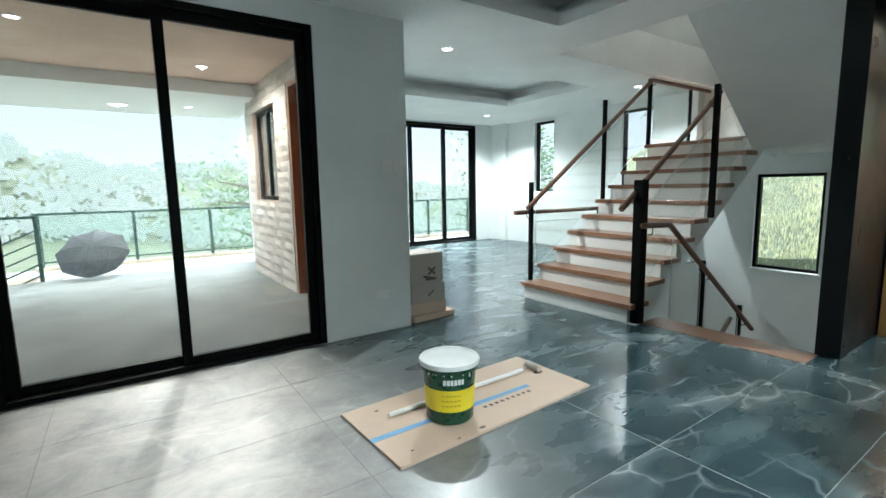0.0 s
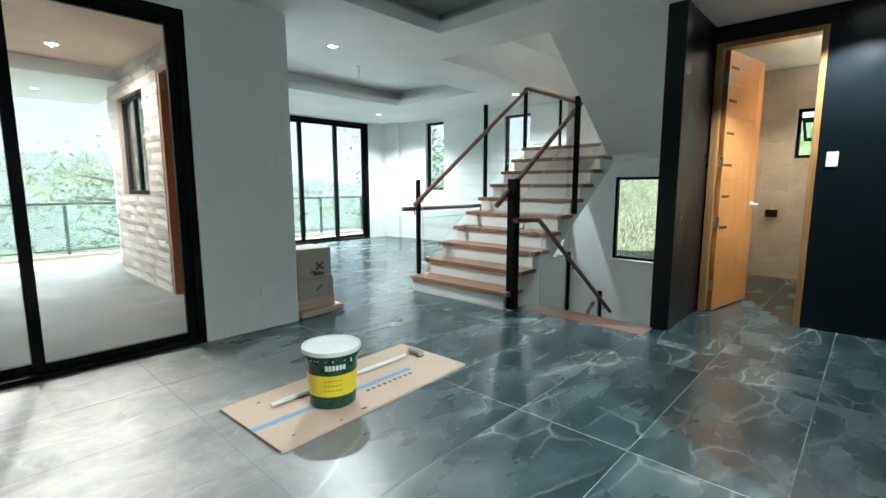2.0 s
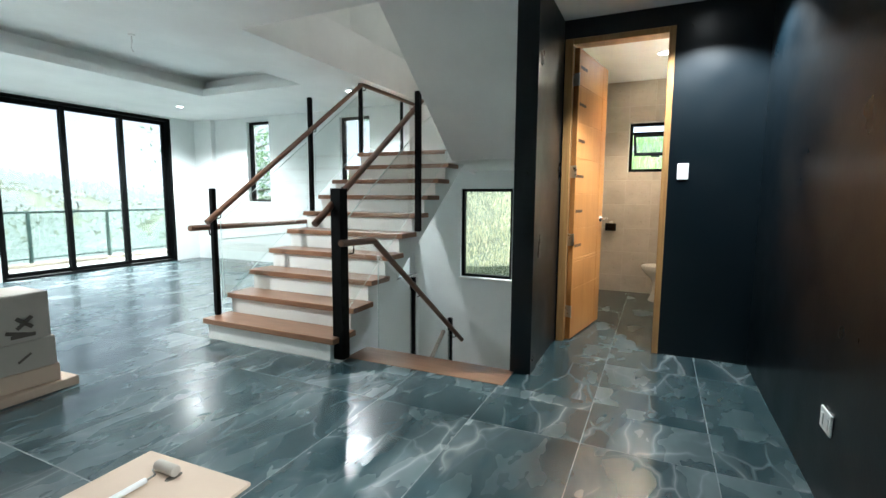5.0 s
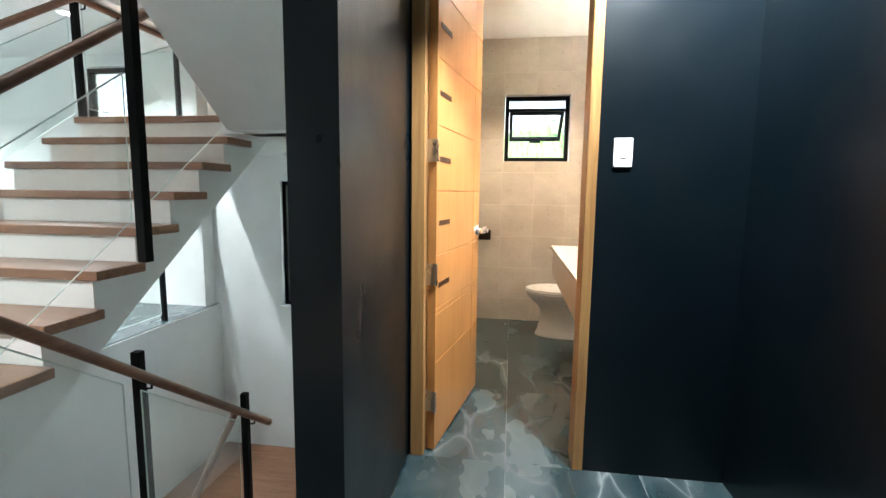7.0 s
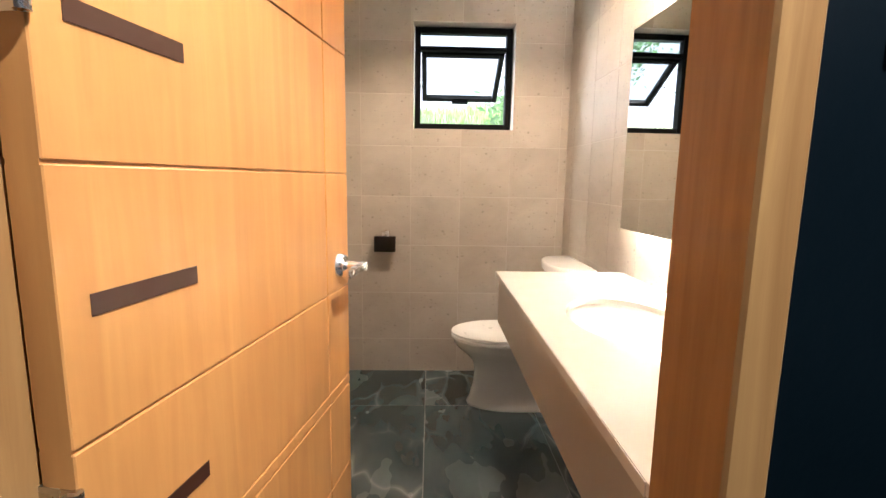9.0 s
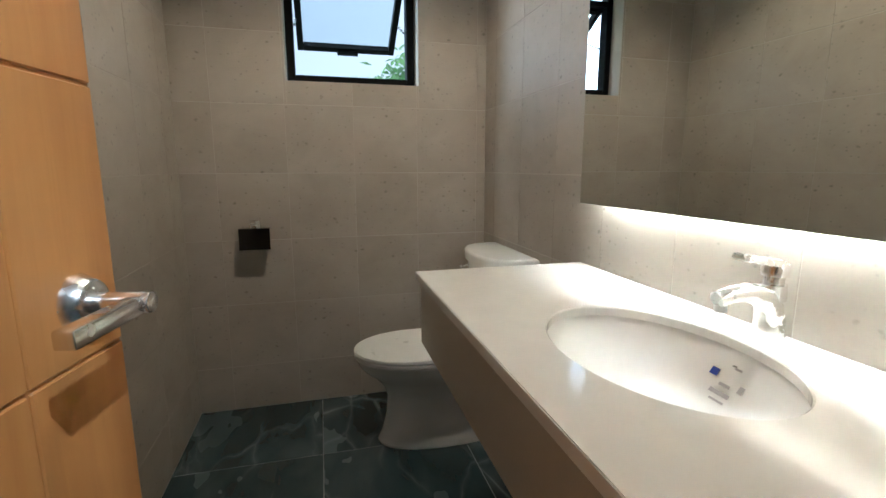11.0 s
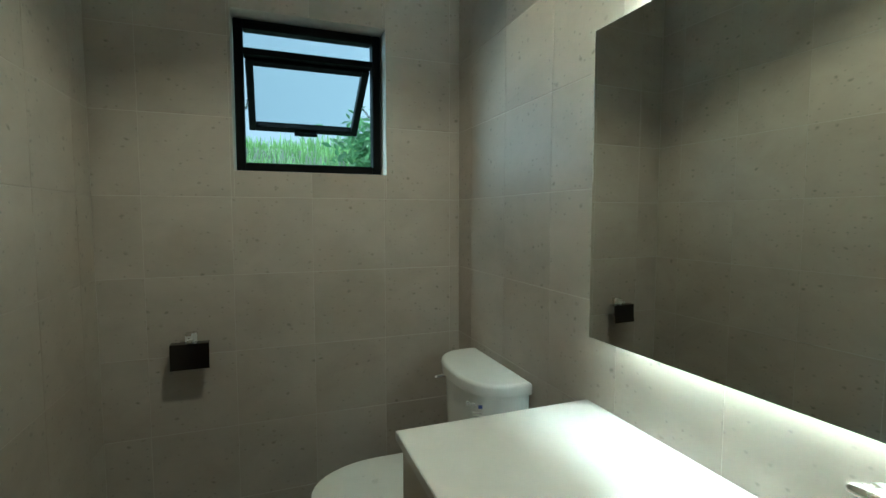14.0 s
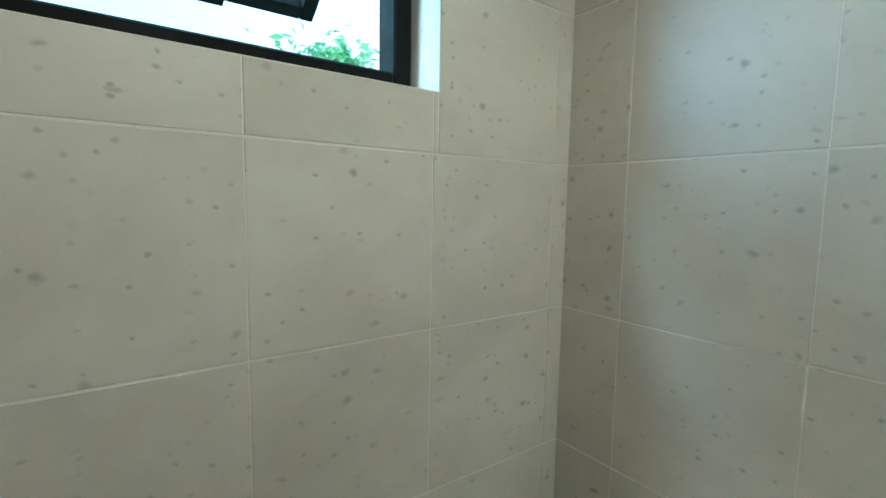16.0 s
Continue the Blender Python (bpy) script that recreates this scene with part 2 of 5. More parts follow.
JAMBWOOD = wood("jamb_wood", (0.30, 0.15, 0.05), (0.47, 0.27, 0.10), 0.4, 2, 5)
DARKSLOT = plain("dark_inlay", (0.05, 0.018, 0.01), 0.4)
CHROME = plain("brushed_chrome", (0.86, 0.855, 0.84), 0.26, 1.0)
REFLECTCHROME = plain("dark_reflection_chrome", (0.10, 0.10, 0.10), 0.14, 1.0)
STEEL = plain("hinge_steel", (0.55, 0.54, 0.52), 0.3, 1.0)
GLASS = glass_mat("window_glass", (0.54, 0.55, 0.535))
SASHGLASS = glass_mat("sash_glass", (0.74, 0.80, 0.82))
RAILGLASS = glass_mat("railing_glass", (0.93, 0.96, 0.945))
FROST = glass_mat("pale_glass", (0.86, 0.95, 0.91))
EDGE = plain("painted_edge_glint", (0.66, 0.76, 0.72), 0.25)
MIRROR = plain("mirror_silver", (0.80, 0.82, 0.80), 0.012, 1.0, 0.0)
CERAMIC = plain("white_ceramic", (0.80, 0.80, 0.78), 0.09, 0.0, 0.03)
COUNTER = plain("white_quartz", (0.80, 0.79, 0.76), 0.14, 0.0, 0.04)
APRON = paint("greige_laminate", (0.42, 0.38, 0.33), 0.35, 0.06)
LED = glow("led_strip", (1.0, 0.87, 0.73), 25)
LEDUP = glow("led_strip_upper", (1.0, 0.84, 0.69), 44)
LIT = glow("lamp_diffuser", (1.0, 0.97, 0.93), 2)
BLACK.node_tree.nodes["Principled BSDF"].inputs["Specular IOR Level"].default_value = 0.10
NAVY.node_tree.nodes["Principled BSDF"].inputs["Specular IOR Level"].default_value = 0.36
MARBLE.node_tree.nodes["Principled BSDF"].inputs["Specular IOR Level"].default_value = 0.85
PLASTIC = plain("white_plastic", (0.82, 0.82, 0.80), 0.35, 0.0, 0.03)
CARD = paint("cardboard", (0.57, 0.44, 0.335), 0.75, 0.12, 60, 0.15)
CARD2 = paint("dusty_carton", (0.44, 0.40, 0.35), 0.75, 0.15, 60, 0.15)
CARDMARK = plain("carton_print", (0.12, 0.10, 0.08), 0.8)
PAILGREEN = plain("pail_green", (0.008, 0.055, 0.026), 0.3)
PAILYELLOW = plain("pail_yellow", (0.80, 0.66, 0.02), 0.4)
PAILWHITE = plain("pail_white", (0.80, 0.82, 0.81), 0.4, 0.0, 0.1)
TAPE = plain("blue_tape", (0.16, 0.34, 0.58), 0.6)
TERRACE = paint("terrace_concrete", (0.66, 0.64, 0.61), 0.28, 0.18, 40, 0.05)
PLANKS = wood("soffit_planks", (0.68, 0.50, 0.41), (0.80, 0.63, 0.53), 0.6, 0, 4)
PLANKS.node_tree.nodes["Principled BSDF"].inputs["Specular IOR Level"].default_value = 0.1
STONE = stone_mat("split_stone")
REVEAL = wood("brown_reveal", (0.27, 0.10, 0.05), (0.40, 0.17, 0.09), 0.45, 2, 5)
# lighter copy of the brown reveal, with the sun on it painted in
LITREVEAL = wood("lit_reveal", (0.46, 0.33, 0.26), (0.58, 0.44, 0.36), 0.5, 2, 5)
RAILGREEN = plain("railing_paint", (0.045, 0.10, 0.085), 0.5)
CLOTH = plain("umbrella_cloth", (0.22, 0.24, 0.27), 0.7, 0.0, 0.35)
CREAM = paint("cream_kerb", (0.66, 0.58, 0.47), 0.6)
GROUND = paint("ground_green", (0.15, 0.175, 0.115), 0.9, 0.3, 3, 0.3)
GRASS = leafy("grass", (0.12, 0.21, 0.06), (0.26, 0.37, 0.14), 3)
DRYGRASS = leafy("dry_grass", (0.42, 0.43, 0.27), (0.56, 0.53, 0.38), 0.6)
LEAF = leafy("leaf", (0.07, 0.14, 0.06), (0.17, 0.27, 0.12), 3)
BARK = paint("bark", (0.12, 0.10, 0.08), 0.9, 0.3, 30, 0.5)
GLOWWOODS = leafy("far_woods", (0.02, 0.034, 0.025), (0.05, 0.07, 0.052), 0.4)
GLOWLEAF = leafy("haze_glow_leaf", (0.02, 0.034, 0.022), (0.05, 0.072, 0.048), 0.8)
# a pale glow in the far leaves paints in the distance haze
for _m in (GLOWWOODS, GLOWLEAF):
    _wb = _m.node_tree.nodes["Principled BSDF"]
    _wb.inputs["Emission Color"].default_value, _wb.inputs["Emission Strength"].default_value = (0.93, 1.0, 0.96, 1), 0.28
LABELBLUE = plain("label_blue", (0.03, 0.06, 0.35), 0.5)
LABELGREY = plain("label_grey", (0.42, 0.41, 0.42), 0.5)


# ---- mesh helpers ----
def box(bm, x0, x1, y0, y1, z0, z1):
    vs = [bm.verts.new((x, y, z)) for z in (z0, z1) for y in (y0, y1) for x in (x0, x1)]
    for f in ((0, 2, 3, 1), (4, 5, 7, 6), (0, 1, 5, 4), (2, 6, 7, 3), (0, 4, 6, 2), (1, 3, 7, 5)):
        bm.faces.new([vs[i] for i in f])
    return vs


def bm_box(x0, x1, y0, y1, z0, z1, bevel=0.0, seg=2):
    bm = bmesh.new()
    box(bm, x0, x1, y0, y1, z0, z1)
    if bevel:
        bmesh.ops.bevel(bm, geom=bm.edges[:], offset=bevel, segments=seg, affect="EDGES", profile=0.5)
    return bm


def bm_cyl(r0, r1, length, m=None, seg=24, bevel=0.0):
    bm = bmesh.new()
    bmesh.ops.create_cone(bm, cap_ends=True, segments=seg, radius1=r0, radius2=r1, depth=length)
    if bevel:
        es = [e for e in bm.edges if any(len(f.verts) > 4 for f in e.link_faces)]
        bmesh.ops.bevel(bm, geom=es, offset=bevel, segments=2, affect="EDGES", profile=0.5)
    bmesh.ops.transform(bm, matrix=m or Matrix(), verts=bm.verts)
    return bm


def between(a, b):
    a, b = Vector(a), Vector(b)
    return Matrix.Translation((a + b) / 2) @ (b - a).to_track_quat("Z", "Y").to_matrix().to_4x4()


def bm_rod(a, b, r, seg=14, bevel=0.0):
    return bm_cyl(r, r, (Vector(b) - Vector(a)).length, between(a, b), seg, bevel)


def bm_lathe(profile, m=None, seg=40, sx=1.0, sy=1.0):
    bm = bmesh.new()
    rings = []
    for r, z in profile:
        if r < 1e-5:
            rings.append([bm.verts.new((0, 0, z))])
        else:
            rings.append([bm.verts.new((r * sx * math.cos(2 * math.pi * i / seg), r * sy * math.sin(2 * math.pi * i / seg), z)) for i in range(seg)])
    for a, b in zip(rings, rings[1:]):
        for i in range(seg):
            j = (i + 1) % seg
            if len(a) == 1 and len(b) == 1:
                continue
            if len(a) == 1:
                bm.faces.new((a[0], b[i], b[j]))
            elif len(b) == 1:
                bm.faces.new((a[i], a[j], b[0]))
            else:
                bm.faces.new((a[i], a[j], b[j], b[i]))
    bmesh.ops.transform(bm, matrix=m or Matrix(), verts=bm.verts)
    bmesh.ops.recalc_face_normals(bm, faces=bm.faces)
    return bm


def bm_extrude(points, axis, lo, hi):
    """A closed outline in the plane across axis, extruded from lo to hi."""
    bm = bmesh.new()
    def at(p, h):
        return {0: (h, p[0], p[1]), 1: (p[0], h, p[1]), 2: (p[0], p[1], h)}[axis]
    a = [bm.verts.new(at(p, lo)) for p in points]
    b = [bm.verts.new(at(p, hi)) for p in points]
    bm.faces.new(a), bm.faces.new(b[::-1])
    for i in range(len(points)):
        j = (i + 1) % len(points)
        bm.faces.new((a[i], b[i], b[j], a[j]))
    bmesh.ops.recalc_face_normals(bm, faces=bm.faces)
    return bm


def bm_tube(points, r, seg=12):
    bm = bmesh.new()
    pts = [Vector(p) for p in points]
    rings = []
    for i, p in enumerate(pts):
        d = (pts[min(i + 1, len(pts) - 1)] - pts[max(i - 1, 0)]).normalized()
        q = d.to_track_quat("Z", "Y").to_matrix()
        rr = r[i] if isinstance(r, (list, tuple)) else r
        rings.append([bm.verts.new(p + q @ Vector((rr * math.cos(2 * math.pi * k / seg), rr * math.sin(2 * math.pi * k / seg), 0))) for k in range(seg)])
    for a, b in zip(rings, rings[1:]):
        for k in range(seg):
            bm.faces.new((a[k], a[(k + 1) % seg], b[(k + 1) % seg], b[k]))
    bm.faces.new(rings[0][::-1]), bm.faces.new(rings[-1])
    bmesh.ops.recalc_face_normals(bm, faces=bm.faces)
    return bm


def cells(bm, a0, a1, b0, b1, holes, put):
    """Fills the rectangle a0..a1, b0..b1 but for the holes; put(a0, a1, b0, b1) adds one piece."""
    xs = sorted({a0, a1, *[h[0] for h in holes], *[h[1] for h in holes]})
    ys = sorted({b0, b1, *[h[2] for h in holes], *[h[3] for h in holes]})
    xs = [x for x in xs if a0 <= x <= a1]
    ys = [y for y in ys if b0 <= y <= b1]
    for x0, x1 in zip(xs, xs[1:]):
        run = None
        for y0, y1 in zip(ys, ys[1:]):
            cx, cy = (x0 + x1) / 2, (y0 + y1) / 2
            if any(h[0] < cx < h[1] and h[2] < cy < h[3] for h in holes):
                if run:
                    put(x0, x1, *run)
                run = None
            else:
                run = (run[0], y1) if run else (y0, y1)
        if run:
            put(x0, x1, *run)


def link_mesh(name, bm, material, smooth=False):
    me = bpy.data.meshes.new(name)
    bm.to_mesh(me)
    bm.free()
    if smooth:
        me.shade_smooth()
        me.set_sharp_from_angle(angle=radians(35))
    me.materials.append(material)
    return new(name, me)


def part(name, bm, material, parent, label="", smooth=False):
    o = link_mesh(name, bm, material, smooth)
    o.parent = parent
    if parent.type == "EMPTY":
        o.matrix_parent_inverse = Matrix.Translation(parent.location).inverted()
    if label:
        o["label"] = label
    return o


def thing(name, place, label, category, group="", kind=""):
    e = new(name)
    e.location = place
    e.empty_display_size = 0.1
    return tagged(e, label, category, group, kind)


def solid(name, bm, material, label, category, kind="", group="", smooth=False):
    return tagged(link_mesh(name, bm, material, smooth), label, category, group, kind)


def wall(name, axis, p0, p1, a0, a1, z0, z1, holes, material, label):
    """A wall across axis (0: x, 1: y) from p0 to p1, along a0..a1, with openings (a0, a1, z0, z1) right through it."""
    bm = bmesh.new()
    if axis == 0:
        cells(bm, a0, a1, z0, z1, holes, lambda u0, u1, v0, v1: box(bm, p0, p1, u0, u1, v0, v1))
    else:
        cells(bm, a0, a1, z0, z1, holes, lambda u0, u1, v0, v1: box(bm, u0, u1, p0, p1, v0, v1))
    bmesh.ops.remove_doubles(bm, verts=bm.verts, dist=1e-5)
    return solid(name, bm, material, label, "wall", "structure")


def no_shadow(o):
    o.visible_shadow = False
    return o

# ---- the large structure ----
STAIR = (4.55, 8.035, 1.30, 3.69)
TRAYS = [(0.3, 3.88, 0.7, 3.09), (3.25, 6.28, 4.58, 6.36)]


def build_ceiling():
    bm = bmesh.new()
    grow = [(a - 0.2, b + 0.2, c - 0.2, d + 0.2) for a, b, c, d in TRAYS]
    bath = (5.46, 8.2, -0.4, 1.30)
    terrace = (-3.7, 2.45, 3.89, 8.72)
    for z0, z1, holes in ((CEIL, CEIL + 0.1, TRAYS + [STAIR, bath, terrace]), (CEIL + 0.1, CEIL + 0.26, grow + [STAIR, bath, terrace]), (CEIL + 0.26, CEIL + 0.34, [STAIR, terrace])):
        cells(bm, -3.7, 8.24, -3.2, 8.72, holes, lambda a, b, c, d: box(bm, a, b, c, d, z0, z1))
    solid("ceiling", bm, CEILING, "white painted ceiling with recessed cove trays", "ceiling", "structure")
    bm = bmesh.new()
    box(bm, 5.47, 8.13, -0.3, 1.29, 2.645, 2.68)
    solid("ceiling_bathroom", bm, CEILING, "white painted bathroom ceiling", "ceiling", "structure")


build_ceiling()
wall("wall_north_dining", 1, 3.69, 3.89, -3.7, 2.665, -0.1, 2.94, [(-0.1, 1.88, -0.1, 2.44)], WALL, "pale grey-white painted wall beside the glass door")
wall("wall_west_living", 0, 2.27, 2.665, 3.89, 7.72, -0.1, 2.94, [(4.72, 5.66, -0.1, 2.42), (6.22, 7.35, 1.07, 2.33)], WALL, "painted living room wall with stone outside")
wall("wall_west_return", 0, 2.45, 2.665, 7.72, 8.515, -0.1, 2.94, [], WALL, "pale painted wall of the living room")
wall("wall_north_living", 1, 8.515, 8.715, 2.45, 8.06, -0.1, 2.94, [(4.72, 7.29, -0.1, 2.57)], WALL, "pale painted wall with a glass sliding door")
wall("wall_east_living", 0, 7.857, 8.06, 3.90, 8.515, -0.1, 2.94, [(6.72, 7.26, 1.10, 2.52), (4.62, 5.20, 1.10, 2.48)], WALL, "pale painted wall with narrow windows")
# the upper opening is unseen, added to let daylight in upstairs
wall("wall_east_stair", 0, 8.035, 8.235, 1.30, 3.90, -1.8, 5.3, [(2.315, 3.115, 0.005, 1.33), (2.3, 2.9, 3.9, 4.6)], WALL, "grey-white painted stairwell wall with a window")
wall("wall_column_living", 0, 7.76, 7.857, 8.06, 8.515, 0.0, 2.6, [], WALL, "painted corner column")
wall("wall_stair_south", 1, 1.28, 1.30, 4.75, 8.035, -1.8, 5.3, [], WALL, "painted stairwell wall")
wall("wall_nook", 1, 1.165, 1.28, 4.75, 5.46, 0.0, 2.6, [], NAVY, "dark navy painted partition")
wall("wall_column_navy", 1, 1.155, 1.30, 4.59, 4.75, 0.0, 2.6, [], NAVY, "dark navy painted column by the stairs")
wall("wall_door", 0, 5.46, 5.575, -0.4, 1.262, 0.0, 2.94, [(0.365, 1.155, 0.0, 2.455)], NAVY, "dark navy wall round the bathroom door")
wall("wall_south_nook", 1, -0.4, -0.225, 2.6, 5.46, 0.0, 2.6, [], NAVY, "dark navy painted wall")
wall("wall_kitchen", 0, 2.45, 2.6, -3.2, -0.225, 0.0, 2.6, [], WALL, "plain painted wall")
wall("wall_south", 1, -3.4, -3.2, -3.9, 2.6, 0.0, 2.94, [], WALL, "plain painted wall")
wall("wall_west", 0, -3.9, -3.7, -3.2, 3.89, 0.0, 2.94, [], WALL, "plain painted wall")
wall("wall_bath_south", 1, -0.4, -0.141, 5.575, 8.14, 0.0, 2.94, [], TILE_GROUT, "bathroom wall behind greige tiles")
wall("wall_bath_north", 1, 1.266, 1.28, 5.575, 8.035, 0.0, 2.94, [], TILE_GROUT, "bathroom wall behind greige tiles")
wall("wall_bath_east", 0, 7.941, 8.14, -0.141, 1.266, 0.0, 2.94, [(0.197, 0.80, 1.533, 2.145)], TILE_GROUT, "bathroom end wall behind greige tiles")
# the stairwell's other sides, above and below
wall("wall_upper_west", 0, 3.2, 3.35, 1.15, 5.3, 2.94, 5.3, [], WALL, "plain upper landing wall")
wall("wall_upper_north", 1, 5.1, 5.3, 3.35, 8.235, 2.94, 5.3, [], WALL, "plain upper landing wall")
wall("wall_upper_south", 1, 1.15, 1.262, 3.35, 8.235, 2.94, 5.3, [], WALL, "plain upper landing wall")
wall("wall_upper_east", 0, 8.06, 8.235, 3.90, 5.1, 2.94, 5.3, [], WALL, "plain upper landing wall")
solid("ceiling_upper", bm_box(3.2, 8.3, 1.15, 5.3, 5.3, 5.4), CEILING, "white upper ceiling", "ceiling", "structure")
wall("wall_lower_west", 0, 4.40, 4.55, 1.30, 3.86, -3.3, -0.24, [], WALL, "painted wall below the floor edge")
wall("wall_lower_north", 1, 3.845, 4.0, 4.40, 8.235, -3.3, -0.013, [], WALL, "white painted edge of the living room floor")

wall("wall_upper_kerb", 1, 3.69, 3.85, 4.55, 8.035, 2.94, 3.08, [], CEILING, "white painted edge of the upper floor")
# unseen lower shell, added to keep green ground light out of the stairwell
wall("wall_lower_south", 1, 1.28, 1.2999, 4.40, 8.235, -3.3, -1.8, [], WALL, "plain unseen lower wall that shuts out ground light")
wall("wall_lower_east", 0, 8.035, 8.235, 1.30, 3.845, -3.3, -1.8, [], WALL, "plain unseen lower wall that shuts out ground light")
solid("floor_lower", bm_box(4.40, 8.235, 1.28, 4.0, -3.4, -3.3), GROUT, "plain unseen lower floor that shuts out ground light", "floor", "structure")

# ---- floor ----
XJ = [1.39 + 1.215 * k for k in range(-5, 7)]
YJ = [0.12 + 0.588 * k for k in range(-7, 16)]
FLOOR_AREAS = [(-3.7, 2.6, -3.2, 3.69), (2.6, 4.20, -0.225, 3.69), (4.20, 4.33, -0.225, 2.47), (4.33, 4.59, -0.225, 1.27), (4.59, 5.46, -0.225, 1.165),
               (5.46, 7.94, -0.14, 1.265), (2.665, 4.20, 3.69, 8.515), (4.20, 7.857, 3.86, 8.515), (4.72, 7.29, 8.515, 8.6)]


def build_floor():
    bm = bmesh.new()
    for a, b, c, d in ((-3.9, 4.20, -3.4, 8.715), (4.20, 4.33, -0.4, 2.47), (4.33, 4.60, -0.4, 1.30), (4.60, 8.14, -0.4, 1.262), (4.20, 8.06, 3.86, 8.715)):
        box(bm, a, b, c, d, -0.24, -0.0011)
    floor = solid("floor", bm, GROUT, "floor slab with pale grout lines between marble tiles", "floor", "structure")
    return floor


FLOOR = build_floor()

# ---- doors and windows ----
def glass_pane(parent, x0, x1, y0, y1, z0, z1, material=None):
    return no_shadow(part("pane", bm_box(x0, x1, y0, y1, z0, z1), material or GLASS, parent))


def frame_bars(parent, name, axis, p0, p1, a0, a1, z0, z1, w, bottom=None, bev=0.004):
    """Four bars of a frame in a wall across axis."""
    bw = w if bottom is None else bottom
    bm = bmesh.new()
    for u0, u1, v0, v1 in ((a0, a0 + w, z0, z1), (a1 - w, a1, z0, z1), (a0 + w, a1 - w, z1 - w, z1), (a0 + w, a1 - w, z0, z0 + bw)):
        box(bm, p0, p1, u0, u1, v0, v1) if axis == 0 else box(bm, u0, u1, p0, p1, v0, v1)
    bmesh.ops.bevel(bm, geom=bm.edges[:], offset=bev, segments=1, affect="EDGES")
    return part(name, bm, BLACK, parent)


def sliding_door(name, y, x0, x1, z1, posts, label, handle):
    d = thing(name, ((x0 + x1) / 2, y, 0), label, "sliding door", kind="structure")
    frame_bars(d, "door_frame", 1, y - 0.02, y + 0.14, x0, x1, 0.0, z1, 0.05, 0.035)
    n = len(posts) + 1
    edges = [x0 + 0.05, *posts, x1 - 0.05]
    for i in range(n):
        a, b = edges[i] - (0.033 if i else 0), edges[i + 1] + (0.033 if i < n - 1 else 0)
        yo = y + (0.02 if i % 2 else 0.07)
        sash = frame_bars(d, "sash", 1, yo, yo + 0.045, a, b, 0.036, z1 - 0.051, 0.064, 0.055)
        no_shadow(part("pane", bm_box(a + 0.06, b - 0.06, yo + 0.018, yo + 0.026, 0.09, z1 - 0.11), GLASS, sash))
    hx = handle
    part("handle", bm_tube([(hx, y + 0.02, 0.95), (hx, y - 0.035, 0.96), (hx, y - 0.04, 1.02), (hx, y - 0.035, 1.08), (hx, y + 0.02, 1.09)], 0.008), BLACK, d)
    return d


sliding_door("door_1", 3.72, -0.1, 1.88, 2.44, [0.895], "black aluminium sliding glass door to the terrace", 0.01)
sliding_door("door_2", 8.54, 4.72, 7.29, 2.57, [5.62, 6.455], "black aluminium sliding glass door of the living room", 5.70)


def fixed_window(name, x, y0, y1, z0, z1, label, sill=True):
    w = thing(name, (x, (y0 + y1) / 2, z0), label, "window", kind="structure")
    fr = frame_bars(w, "window_frame", 0, x - 0.01, x + 0.07, y0, y1, z0, z1, 0.042)
    glass_pane(fr, x + 0.025, x + 0.031, y0 + 0.04, y1 - 0.04, z0 + 0.04, z1 - 0.04)
    if sill:
        part("window_sill", bm_box(x - 0.085, x - 0.012, y0 - 0.02, y1 + 0.02, z0 - 0.03, z0 - 0.002, 0.004), RISER, w, "white painted sill")
    return w


fixed_window("window_1", 7.93, 6.72, 7.26, 1.10, 2.52, "narrow black-framed fixed window in the living room", False)
fixed_window("window_2", 7.93, 4.62, 5.20, 1.10, 2.48, "narrow black-framed fixed window behind the stairs", False)
fixed_window("window_3", 8.09, 2.315, 3.115, 0.005, 1.33, "black-framed stairwell window with a white sill")


